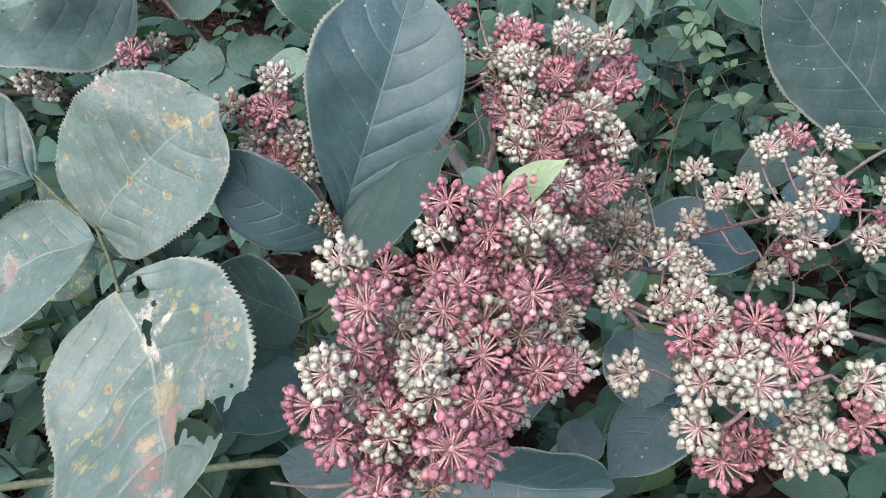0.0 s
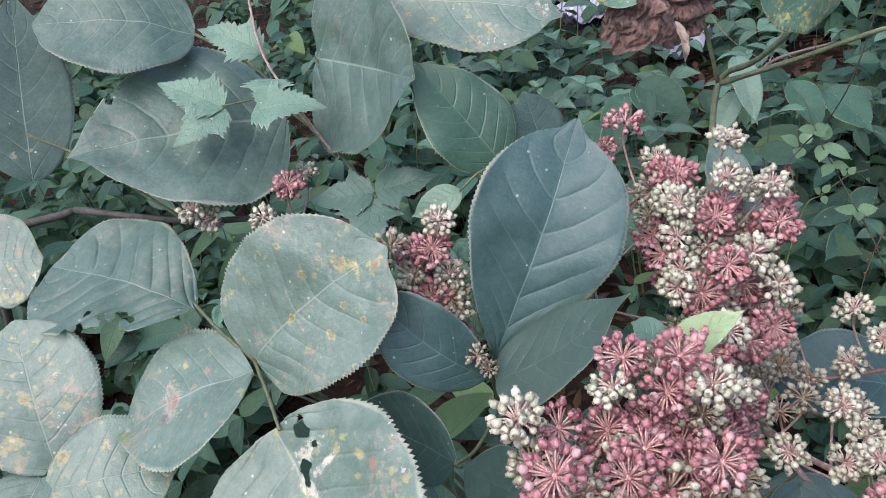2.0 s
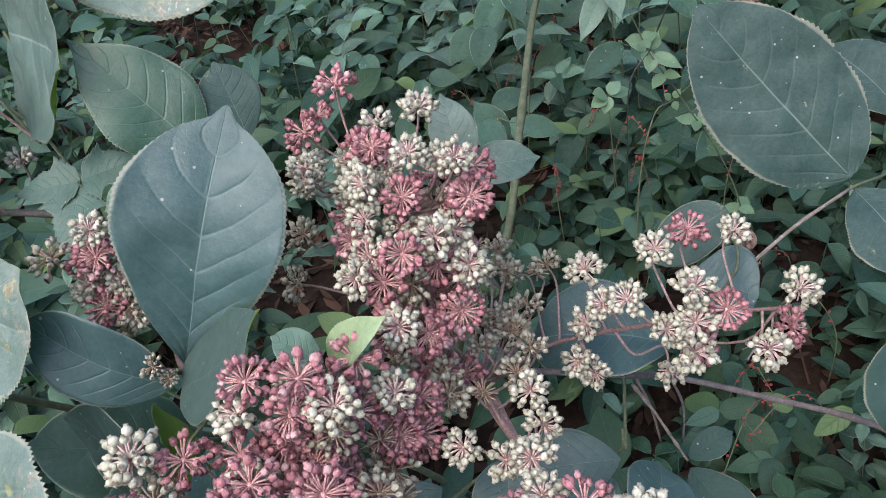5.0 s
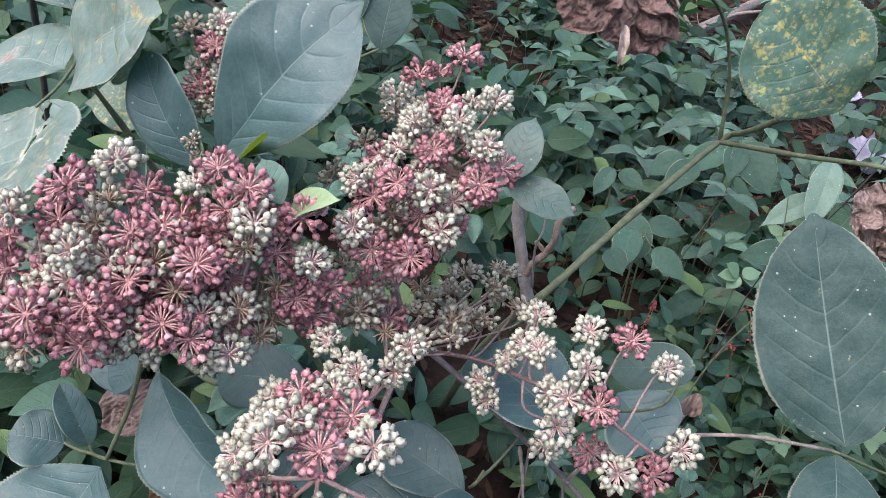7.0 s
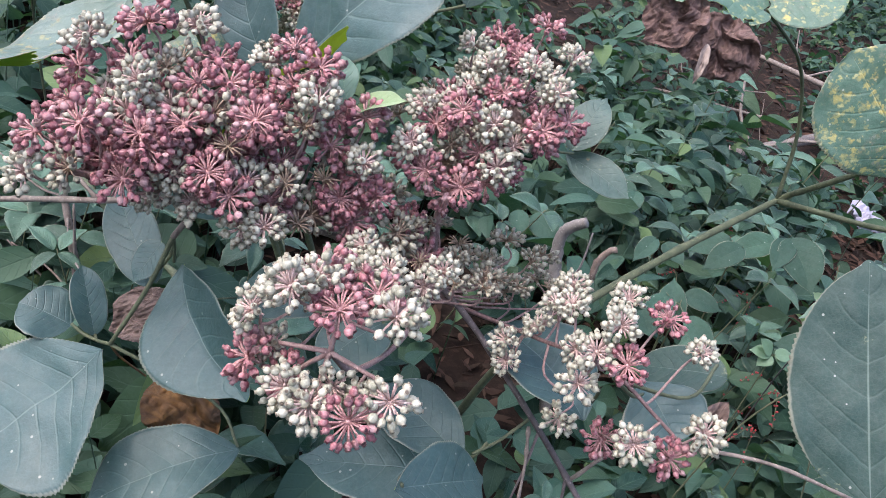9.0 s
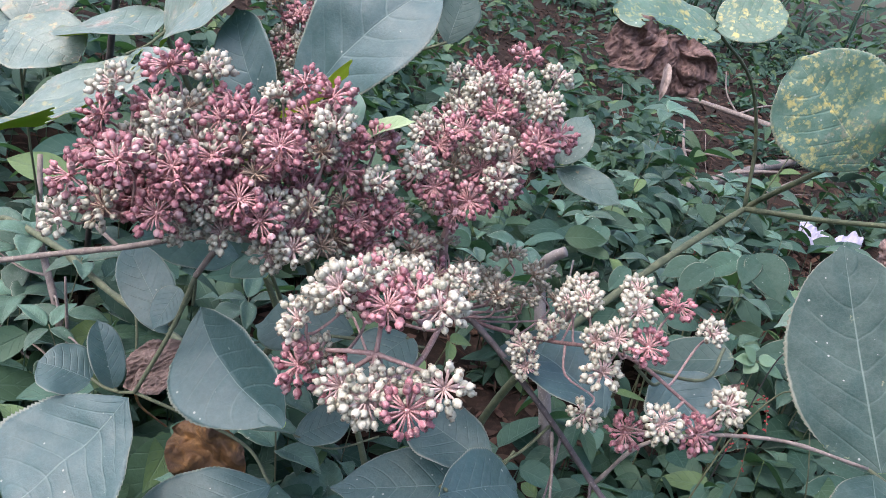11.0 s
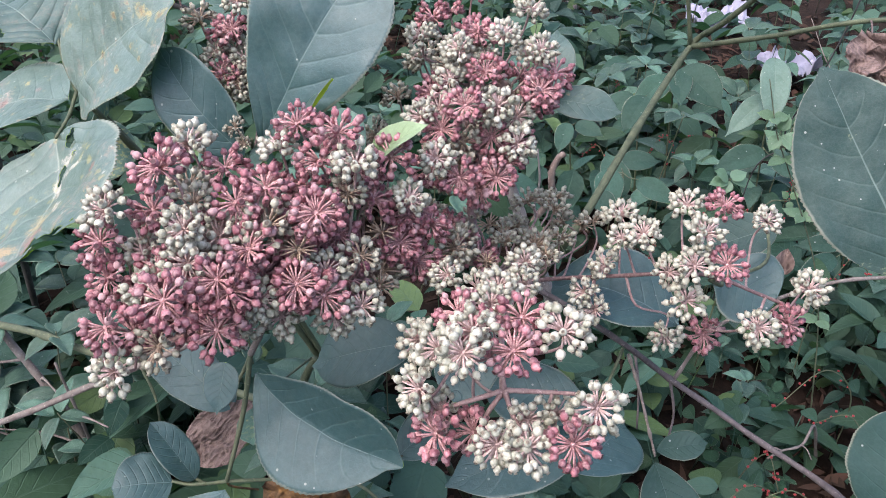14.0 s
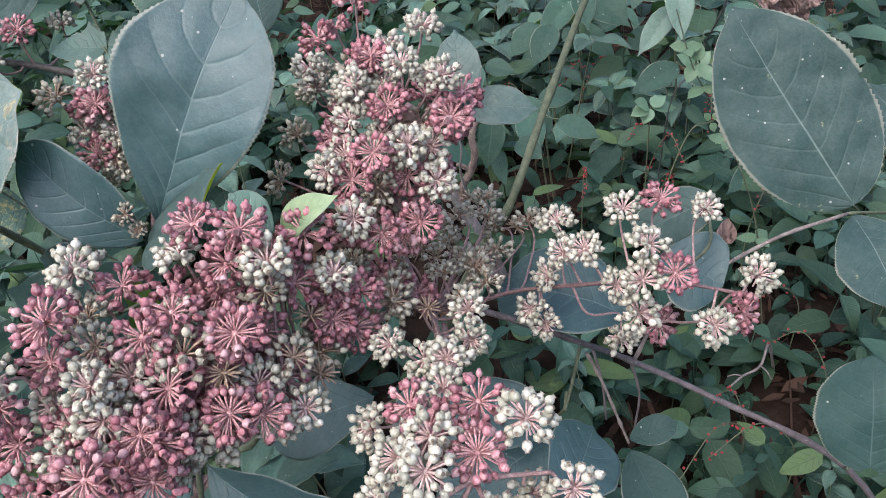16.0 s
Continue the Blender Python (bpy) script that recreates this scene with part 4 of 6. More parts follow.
c = Cluster("spreading cluster of creamy white umbels with some pink ones",
            ((0.075, 0.50, 0.588), (0.12, 0.53, 0.585), (0.165, 0.52, 0.605), (0.205, 0.50, 0.63), (0.24, 0.498, 0.638), (0.275, 0.502, 0.628), (0.30, 0.508, 0.618)), 0.0020, 0.0013, 1.0, DARK_STALK)
c.umbel(0.213, 0.529, 0.680, "w")
c.umbel(0.241, 0.552, 0.674, "p")
c.umbel(0.231, 0.481, 0.686, "w")
c.umbel(0.186, 0.496, 0.666, "w")
c.umbel(0.169, 0.509, 0.651, "w")
c.umbel(0.161, 0.549, 0.650, "w")
c.umbel(0.154, 0.528, 0.610, "w")
c.umbel(0.210, 0.478, 0.648, "w")
c.umbel(0.228, 0.466, 0.665, "w")
c.umbel(0.250, 0.472, 0.668, "p")
c.umbel(0.304, 0.495, 0.611, "p")
c.umbel(0.247, 0.532, 0.556, "p")
c.umbel(0.227, 0.466, 0.634, "w")
c.umbel(0.097, 0.612, 0.594, "b")
c.umbel(0.128, 0.613, 0.602, "b")
c.umbel(0.093, 0.568, 0.589, "b")
c.umbel(0.311, 0.509, 0.637, "w")
c.umbel(0.281, 0.473, 0.618, "w")
c.umbel(0.274, 0.550, 0.667, "w")
c.umbel(0.215, 0.500, 0.569, "w")
c.umbel(0.155, 0.498, 0.583, "w")
c.umbel(0.143, 0.503, 0.596, "w")
c = Cluster("cluster of cream and pink umbels half hidden behind a broad leaf", ((-0.132, 0.462, 0.695), (-0.15, 0.50, 0.715), (-0.162, 0.505, 0.745), (-0.168, 0.50, 0.765)), 0.003, 0.002, 0.95)
c.umbel(-0.151, 0.491, 0.814, "w")
c.umbel(-0.16, 0.491, 0.791, "p")
c.umbel(-0.18, 0.491, 0.767, "w")
c.umbel(-0.152, 0.491, 0.767, "w")
c.umbel(-0.149, 0.476, 0.746, "w")
c.umbel(-0.191, 0.491, 0.796, "b")
c.umbel(-0.166, 0.476, 0.757, "p")
c.umbel(-0.152, 0.476, 0.753, "b")
c.umbel(-0.169, 0.491, 0.755, "b")
c.fill("wwbp", 0.014, 0.06, (0.006, 0.016), 12)
c = Cluster("loose cluster of small cream umbels along a dark twig", ((-0.50, 0.60, 0.80), (-0.40, 0.60, 0.775), (-0.30, 0.605, 0.762), (-0.20, 0.58, 0.745), (-0.15, 0.53, 0.70)), 0.0032, 0.0028, 0.9, DARK_BARK)
c.umbel(-0.295, 0.598, 0.802, "p")
c.umbel(-0.298, 0.655, 0.782, "w")
c.umbel(-0.316, 0.573, 0.786, "w")
c.umbel(-0.373, 0.569, 0.803, "w")
c.umbel(-0.368, 0.580, 0.786, "w")

c = Cluster("tiny withered umbel in the axil of the broad leaves", ((-0.131, 0.457, 0.70), (-0.131, 0.452, 0.710), (-0.133, 0.446, 0.719)), 0.0014, 0.0010, 0.62)
c.umbel(-0.135, 0.440, 0.729, "b")
c.umbel(-0.127, 0.438, 0.716, "b", 0.8)


# ---- woody stems that carry the shrub ----
def stem(label, points, r0, r1, material=BARK, group="stems of the shrub", knots=0.25, twigs=()):
    root = thing("woody_stem", points[0], label, "stem", group)
    tube("stem", root, points, r0, r1, material, 9, knots)
    for pts, a, b in twigs:
        tube("twig", root, pts, a, b, material, 6, knots)
    return root


stem("grey-brown woody stem rising from the ground into the flowers", ((0.56, 0.62, -0.02), (0.53, 0.57, 0.16), (0.43, 0.547, 0.362), (0.30, 0.57, 0.425), (0.225, 0.575, 0.462), (0.18, 0.54, 0.52), (0.11, 0.51, 0.58), (0.06, 0.495, 0.605)),
     0.0031, 0.0026, PURPLE_BARK, twigs=((((0.225, 0.575, 0.462), (0.235, 0.57, 0.42), (0.232, 0.56, 0.375)), 0.0016, 0.0010), (((0.19, 0.55, 0.505), (0.20, 0.53, 0.48), (0.205, 0.52, 0.44)), 0.0015, 0.0009)))
stem("pale grey upright stem behind the flower clusters", ((0.03, 1.09, -0.02), (0.0, 1.07, 0.14), (-0.035, 1.055, 0.25), (-0.058, 1.05, 0.315), (-0.084, 1.05, 0.385), (-0.088, 1.05, 0.420), (-0.078, 1.052, 0.440), (-0.062, 1.056, 0.456)), 0.0118, 0.0085, GREY_BARK, knots=0.10,
     twigs=((((-0.03, 1.055, 0.27), (-0.034, 1.03, 0.36), (-0.026, 1.02, 0.41), (-0.035, 1.03, 0.46)), 0.0022, 0.0014),))
stem("green-brown stem below the broad dark leaves", ((-0.02, 0.72, -0.02), (-0.08, 0.62, 0.3), (-0.125, 0.50, 0.58), (-0.13, 0.458, 0.70)), 0.005, 0.0022, GREEN_STEM)
stem("green-brown stem below the rusty leaves", ((-0.16, 0.74, -0.02), (-0.22, 0.62, 0.35), (-0.27, 0.50, 0.62), (-0.307, 0.455, 0.728)), 0.0052, 0.0022, GREEN_STEM)
stem("thin grey branch running sideways under the pink cluster", ((0.03, 0.43, 0.635), (-0.047, 0.335, 0.645), (-0.12, 0.295, 0.61), (-0.203, 0.26, 0.568), (-0.32, 0.21, 0.50), (-0.46, 0.20, 0.30), (-0.5, 0.22, -0.02)), 0.0022, 0.0028, BARK,
     twigs=((((-0.047, 0.335, 0.643), (-0.055, 0.33, 0.625), (-0.066, 0.328, 0.603)), 0.0028, 0.0024), (((-0.12, 0.295, 0.61), (-0.15, 0.29, 0.62), (-0.17, 0.285, 0.635)), 0.0018, 0.001)))
stem("dark twig carrying small umbels behind the rusty leaves", ((-0.9, 0.75, -0.02), (-0.72, 0.66, 0.5), (-0.60, 0.60, 0.76), (-0.50, 0.60, 0.80)), 0.006, 0.0036, DARK_BARK)
stem("grey bare dead twig standing in the undergrowth", ((-0.52, 0.52, -0.02), (-0.543, 0.52, 0.105), (-0.560, 0.52, 0.16), (-0.597, 0.52, 0.24), (-0.66, 0.53, 0.32), (-0.72, 0.56, 0.42)), 0.008, 0.004, BARK,
     twigs=((((-0.597, 0.52, 0.24), (-0.56, 0.50, 0.27), (-0.50, 0.47, 0.29)), 0.0022, 0.001), (((-0.548, 0.52, 0.12), (-0.60, 0.49, 0.14), (-0.66, 0.46, 0.18)), 0.003, 0.0012), (((-0.66, 0.53, 0.32), (-0.63, 0.52, 0.37), (-0.62, 0.50, 0.42)), 0.002, 0.001),
            (((-0.543, 0.52, 0.105), (-0.50, 0.49, 0.17), (-0.475, 0.47, 0.26), (-0.47, 0.46, 0.36)), 0.0034, 0.0016), (((-0.50, 0.49, 0.17), (-0.55, 0.47, 0.20), (-0.60, 0.44, 0.22)), 0.002, 0.001),
            (((-0.56, 0.52, 0.16), (-0.60, 0.52, 0.15), (-0.68, 0.54, 0.19)), 0.003, 0.0014), (((-0.475, 0.47, 0.26), (-0.43, 0.45, 0.29), (-0.39, 0.44, 0.30)), 0.0018, 0.0009), (((-0.62, 0.52, 0.27), (-0.66, 0.50, 0.27), (-0.72, 0.47, 0.30)), 0.0022, 0.001)))
stem("green-brown arching stem low in the undergrowth", ((-1.05, 0.62, -0.02), (-0.85, 0.55, 0.25), (-0.609, 0.52, 0.329), (-0.461, 0.52, 0.325), (-0.316, 0.52, 0.333), (-0.18, 0.50, 0.36), (-0.12, 0.49, 0.45)), 0.0055, 0.0038, GREEN_STEM,
     twigs=((((-0.40, 0.52, 0.326), (-0.38, 0.51, 0.28), (-0.385, 0.50, 0.20)), 0.0022, 0.0012),))
stem("green-brown young tree stem forking at a knot", ((-0.10, 0.95, -0.02), (-0.02, 0.86, 0.25), (0.05, 0.80, 0.42), (0.085, 0.79, 0.49), (0.12, 0.92, 0.56), (0.161, 1.073, 0.628), (0.20, 1.02, 0.68), (0.27, 0.975, 0.765)), 0.0066, 0.0032, GREEN_STEM, "", 0.2,
     twigs=((((0.161, 1.073, 0.628), (0.26, 1.05, 0.66), (0.37, 1.02, 0.70), (0.52, 1.0, 0.72)), 0.0042, 0.0026), (((0.161, 1.073, 0.628), (0.14, 1.07, 0.72), (0.11, 1.03, 0.80), (0.075, 0.93, 0.852)), 0.003, 0.0018)))
stem("thin brown branch bearing the broad dull leaf", ((0.228, 0.576, 0.461), (0.258, 0.592, 0.525), (0.34, 0.64, 0.56), (0.42, 0.70, 0.55)), 0.0019, 0.0016, BARK)


# ---- broad leaves of the shrub ----
def spray(label, at, group="leaf sprays of the shrub"):
    return thing("leaf_spray", at, label, "leaves", group)


def petiole(parent, pts, r0=0.0016, r1=0.0014, material=GREEN_STEM):
    return tube("leaf_stalk", parent, pts, r0, r1, material, 6)


s = spray("three broad dark green waxy leaves on one stalk", (-0.131, 0.457, 0.70))
petiole(s, ((-0.131, 0.457, 0.70), (-0.128, 0.452, 0.706), (-0.122, 0.445, 0.717)))
leaf(s, (-0.122, 0.442, 0.714), (-0.049, 0.528, 0.851), (0.220, -0.809, 0.545), 0.109, (1.05, 0.60, 0.05), WAXY, "large dark waxy leaf with pale veins", quilt=0.016, rows=150, cols=16, droop=0.19, fold=0.23, bend=0.0)
leaf(s, (-0.130, 0.438, 0.703), (-0.204, 0.442, 0.774), (0.011, -0.855, 0.518), 0.058, (0.72, 0.60, 0.03), WAXY, droop=0.12, fold=0.14, bend=0.09)
leaf(s, (-0.124, 0.440, 0.702), (-0.031, 0.414, 0.783), (-0.83, -0.14, 0.54), 0.070, (0.50, 0.98, 0.05), YOUNG, droop=-0.05, fold=0.08, bend=-0.04)
s = spray("three rusty spotted grey-green leaves, one with holes", (-0.307, 0.455, 0.728))
petiole(s, ((-0.307, 0.455, 0.728), (-0.29, 0.425, 0.72), (-0.273, 0.392, 0.717)))
leaf(s, (-0.308, 0.450, 0.732), (-0.202, 0.463, 0.830), (-0.305, -0.753, 0.583), 0.127, (0.40, 0.36, 0.03), SPOTTED, "rounded grey-green leaf with rust spots", rows=140, cols=16, quilt=0.010, droop=0.06, fold=0.26, bend=0.15, teeth=0.019)
leaf(s, (-0.278, 0.398, 0.712), (-0.213, 0.240, 0.665), (-0.268, -0.576, 0.772), 0.183, (0.41, 0.52, 0.02), TORN, "torn rust-stained leaf with holes", rows=220, cols=60, droop=-0.20, fold=0.12, bend=-0.03, holes=((-0.11, 0.07, 0.008), (-0.04, 0.20, 0.0075), (-0.13, 0.14, 0.003), (-0.09, 0.69, 0.008), (-0.17, 0.71, 0.012), (-0.27, 0.76, 0.017), (-0.38, 0.83, 0.024), (-0.50, 0.90, 0.028)), teeth=0.019)
leaf(s, (-0.306, 0.442, 0.735), (-0.414, 0.417, 0.705), (0.036, -0.169, 0.985), 0.129, (0.81, 0.95, 0.05), WORN, droop=0.0, fold=0.12, bend=-0.04, teeth=0.019)
s = spray("dark green veined leaf with a torn edge", (-0.307, 0.455, 0.728))
petiole(s, ((-0.307, 0.455, 0.728), (-0.34, 0.48, 0.742), (-0.368, 0.506, 0.754)))
leaf(s, (-0.362, 0.495, 0.754), (-0.494, 0.542, 0.788), (0.339, -0.360, 0.869), 0.131, (0.76, 0.44, 0.02), DUSTY, rows=130, cols=36, droop=0.07, quilt=0.02, bend=-0.04, holes=((-0.40, 0.30, 0.024), (-0.50, 0.42, 0.02)))
s = spray("cluster of worn grey-green leaves with rust marks", (-0.46, 0.39, 0.69))
petiole(s, ((-0.5, 0.44, 0.45), (-0.47, 0.40, 0.62), (-0.46, 0.392, 0.695)))
leaf(s, (-0.460, 0.392, 0.698), (-0.495, 0.472, 0.774), (0.31, -0.60, 0.74), 0.105, "round", RUSTY, teeth=0.019)
leaf(s, (-0.455, 0.375, 0.690), (-0.368, 0.395, 0.684), (0.20, -0.45, 0.87), 0.092, "round", RUSTY, teeth=0.019)
leaf(s, (-0.470, 0.385, 0.692), (-0.49, 0.31, 0.66), (0.05, -0.5, 0.86), 0.085, "round", DUSTY)
leaf(s, (-0.567, 0.539, 0.788), (-0.512, 0.549, 0.788), (0.13, -0.71, 0.69), 0.082, "round", RUSTY, teeth=0.019)
petiole(s, ((-0.47, 0.40, 0.62), (-0.54, 0.46, 0.72), (-0.567, 0.539, 0.788)))
s = spray("large dull dark green leaves above the dark twig", (-0.29, 0.645, 0.83))
petiole(s, ((-0.22, 0.60, 0.748), (-0.26, 0.65, 0.80), (-0.307, 0.677, 0.839)))
leaf(s, (-0.307, 0.677, 0.839), (-0.472, 0.595, 0.858), (0.190, -0.443, 0.876), 0.191, (0.54, 0.95, 0.03), DUSTY, rows=130, cols=36, droop=0.11, fold=0.07, bend=0.0, holes=((0.30, 0.84, 0.020), (0.22, 0.93, 0.016), (0.42, 0.72, 0.012)))
petiole(s, ((-0.26, 0.64, 0.80), (-0.262, 0.68, 0.845), (-0.274, 0.701, 0.873)))
leaf(s, (-0.274, 0.701, 0.873), (-0.164, 0.585, 0.886), (-0.197, -0.871, 0.451), 0.158, (0.32, 0.67, 0.03), DUSTY, droop=-0.11, fold=0.17, bend=0.02, rows=120, cols=30, teeth=0.018, holes=((-0.14, 0.99, 0.007),))
petiole(s, ((-0.262, 0.68, 0.845), (-0.27, 0.735, 0.885), (-0.24, 0.740, 0.918), (-0.214, 0.707, 0.924)))
leaf(s, (-0.214, 0.707, 0.924), (-0.055, 0.689, 0.886), (0.09, -0.67, 0.74), 0.10, "ovate", RUSTY, teeth=0.019)
petiole(s, ((-0.26, 0.64, 0.80), (-0.33, 0.70, 0.87), (-0.385, 0.717, 0.906)))
leaf(s, (-0.384, 0.716, 0.910), (-0.507, 0.679, 0.952), (0.296, -0.509, 0.808), 0.116, (0.43, 0.50, 0.03), DUSTY, bend=0.0)
petiole(s, ((-0.40, 0.60, 0.775), (-0.47, 0.61, 0.84), (-0.52, 0.615, 0.872)))
leaf(s, (-0.523, 0.596, 0.837), (-0.551, 0.725, 0.971), (0.288, -0.554, 0.781), 0.092, "pointed", DULL)
s = spray("glossy green pointed leaf pair behind the broad leaf", (-0.104, 0.586, 0.799))
petiole(s, ((-0.132, 0.462, 0.69), (-0.10, 0.53, 0.74), (-0.098, 0.58, 0.79), (-0.104, 0.586, 0.799)))
leaf(s, (-0.105, 0.586, 0.800), (-0.169, 0.619, 0.884), (0.384, -0.732, 0.563), 0.074, "pointed", GLOSSY, bend=-0.02)
leaf(s, (-0.072, 0.602, 0.790), (-0.085, 0.634, 0.838), (0.3, -0.70, 0.57), 0.046, "ovate", DULL)
petiole(s, ((-0.10, 0.57, 0.77), (-0.085, 0.59, 0.78), (-0.072, 0.602, 0.790)))
leaf(s, (-0.143, 0.560, 0.795), (-0.184, 0.560, 0.777), (-0.1, -0.75, 0.65), 0.026, "pointed", TOOTHED)
petiole(s, ((-0.104, 0.586, 0.80), (-0.125, 0.57, 0.805), (-0.143, 0.560, 0.795)), 0.001, 0.0009)
s = spray("small light green leaf among the pink umbels", (0.003, 0.40, 0.66))
petiole(s, ((0.005, 0.365, 0.664), (-0.004, 0.40, 0.71), (0.0, 0.412, 0.742)), 0.0012, 0.001)
leaf(s, (-0.006, 0.417, 0.736), (0.038, 0.420, 0.766), (-0.36, -0.52, 0.77), 0.027, "pointed", FRESH, fold=0.3, teeth=0.03, rows=60)
leaf(s, (-0.002, 0.410, 0.744), (-0.026, 0.413, 0.768), (0.2, -0.41, 0.89), 0.024, "ovate", TOOTHED)
s = spray("pair of dull leaves at the upper cluster", (0.05, 0.56, 0.73))
petiole(s, ((0.047, 0.53, 0.72), (0.07, 0.57, 0.722), (0.087, 0.602, 0.723)), 0.0012, 0.001)
leaf(s, (0.074, 0.616, 0.714), (0.138, 0.624, 0.707), (0.198, -0.507, 0.839), 0.037, (0.80, 0.68, 0.05), DUSTY, bend=-0.04)
leaf(s, (0.081, 0.607, 0.725), (0.071, 0.652, 0.763), (0.102, -0.596, 0.796), 0.038, (0.56, 0.72, 0.06), DUSTY, bend=0.0)
petiole(s, ((0.047, 0.53, 0.72), (0.06, 0.57, 0.738), (0.066, 0.597, 0.750)), 0.0012, 0.001)
s = spray("wide dull green leaves on a thin brown branch", (0.42, 0.70, 0.55))
leaf(s, (0.433, 0.726, 0.541), (0.308, 0.842, 0.683), (-0.245, -0.600, 0.762), 0.138, (0.53, 0.61, 0.03), DULL, "broad dull grey-green leaf", droop=0.0, fold=0.02, bend=0.03, quilt=0.005, rows=160, cols=32, teeth=0.016, holes=((0.50, 0.47, 0.004), (0.505, 0.40, 0.003)))
leaf(s, (0.425, 0.700, 0.552), (0.457, 0.614, 0.516), (-0.1, -0.4, 0.91), 0.078, "ovate", DULL)
petiole(s, ((0.42, 0.70, 0.55), (0.50, 0.78, 0.50), (0.551, 0.884, 0.482)))
leaf(s, (0.551, 0.884, 0.482), (0.502, 0.984, 0.535), (-0.1, -0.5, 0.86), 0.085, "ovate", DULL)
s = spray("broad dark leaf low on the woody stem", (0.43, 0.547, 0.362))
petiole(s, ((0.43, 0.547, 0.362), (0.415, 0.52, 0.40), (0.406, 0.494, 0.436)))
leaf(s, (0.422, 0.488, 0.446), (0.421, 0.551, 0.511), (-0.046, -0.552, 0.833), 0.091, "round", SHADED_LEAF, bend=0.0)
s = spray("dark waxy leaves under the spreading white cluster", (0.165, 0.52, 0.60))
petiole(s, ((0.205, 0.50, 0.625), (0.225, 0.525, 0.60), (0.223, 0.536, 0.577)))
leaf(s, (0.224, 0.540, 0.561), (0.109, 0.560, 0.572), (0.039, -0.098, 0.994), 0.100, (0.76, 0.55, 0.02), WAXY, droop=0.18, fold=0.20, bend=0.0)
leaf(s, (0.287, 0.624, 0.619), (0.220, 0.610, 0.587), (-0.004, -0.501, 0.865), 0.048, (0.5, 0.55, 0.03), DULL, bend=0.0)
petiole(s, ((0.24, 0.498, 0.634), (0.28, 0.56, 0.62), (0.278, 0.608, 0.632)))
leaf(s, (0.243, 0.566, 0.604), (0.293, 0.547, 0.594), (0.015, -0.481, 0.877), 0.072, "obovate", WAXY, bend=0.0)
petiole(s, ((0.24, 0.498, 0.634), (0.25, 0.53, 0.61), (0.251, 0.551, 0.603)))
s = spray("blue-green hanging leaf with two small leaflets", (-0.066, 0.328, 0.603))
petiole(s, ((-0.066, 0.328, 0.603), (-0.08, 0.341, 0.578), (-0.091, 0.350, 0.556)))
leaf(s, (-0.091, 0.350, 0.556), (0.032, 0.304, 0.512), (-0.075, -0.914, 0.399), 0.093, (0.99, 0.59, 0.05), WAXY, droop=0.11, fold=0.42, bend=-0.25)
petiole(s, ((-0.066, 0.328, 0.603), (-0.09, 0.345, 0.565), (-0.111, 0.344, 0.526)))
leaf(s, (-0.111, 0.344, 0.524), (-0.192, 0.351, 0.567), (0.326, -0.616, 0.717), 0.046, "round", WAXY, bend=0.0)
leaf(s, (-0.111, 0.348, 0.564), (-0.109, 0.327, 0.531), (0.092, -0.598, 0.796), 0.031, (0.53, 0.73, 0.10), WAXY)
s = spray("large dark leaves low on the side branch", (-0.10, 0.305, 0.485))
petiole(s, ((-0.066, 0.328, 0.603), (-0.075, 0.318, 0.55), (-0.09, 0.30, 0.485)), 0.0022, 0.0018)
leaf(s, (-0.085, 0.289, 0.489), (-0.099, 0.203, 0.407), (0.054, -0.347, 0.936), 0.150, (0.95, 0.45, 0.02), WAXY, droop=0.04, fold=-0.03, bend=-0.01)
leaf(s, (-0.133, 0.311, 0.457), (-0.171, 0.315, 0.505), (0.291, -0.253, 0.923), 0.030, (0.50, 0.47, 0.03), WAXY, fold=0.3, bend=0.0)
petiole(s, ((-0.09, 0.30, 0.485), (-0.115, 0.303, 0.468), (-0.133, 0.311, 0.457)))
petiole(s, ((-0.115, 0.303, 0.468), (-0.13, 0.298, 0.466), (-0.143, 0.294, 0.469)))
leaf(s, (-0.143, 0.294, 0.469), (-0.177, 0.266, 0.478), (0.185, -0.278, 0.943), 0.054, (0.51, 0.46, 0.03), WAXY, bend=0.0)
leaf(s, (0.022, 0.361, 0.432), (-0.025, 0.253, 0.385), (0.0, -0.4, 0.92), 0.084, "ovate", WAXY)
petiole(s, ((-0.09, 0.30, 0.485), (-0.02, 0.36, 0.45), (0.022, 0.361, 0.432)))
s = spray("dark leaves under the ring-shaped cluster", (0.10, 0.42, 0.58))
petiole(s, ((0.18, 0.54, 0.515), (0.175, 0.51, 0.50), (0.171, 0.480, 0.498)))
leaf(s, (0.166, 0.479, 0.488), (0.071, 0.470, 0.500), (-0.002, -0.362, 0.932), 0.065, "ovate", WAXY, bend=0.0)
leaf(s, (0.157, 0.477, 0.461), (0.066, 0.398, 0.441), (0.009, -0.408, 0.913), 0.073, (0.67, 0.80, 0.05), WAXY, bend=0.01)
petiole(s, ((0.171, 0.50, 0.50), (0.17, 0.49, 0.49), (0.165, 0.490, 0.480)))
leaf(s, (0.180, 0.369, 0.539), (0.198, 0.459, 0.502), (0.203, -0.550, 0.810), 0.062, "ovate", WAXY, bend=-0.03)
petiole(s, ((0.165, 0.43, 0.505), (0.165, 0.39, 0.52), (0.180, 0.369, 0.539)))
leaf(s, (0.085, 0.417, 0.600), (0.080, 0.362, 0.580), (0.0, -0.45, 0.89), 0.052, "round", WAXY)
leaf(s, (0.030, 0.417, 0.576), (-0.057, 0.395, 0.542), (0.041, -0.534, 0.845), 0.060, "ovate", WAXY, bend=0.0)
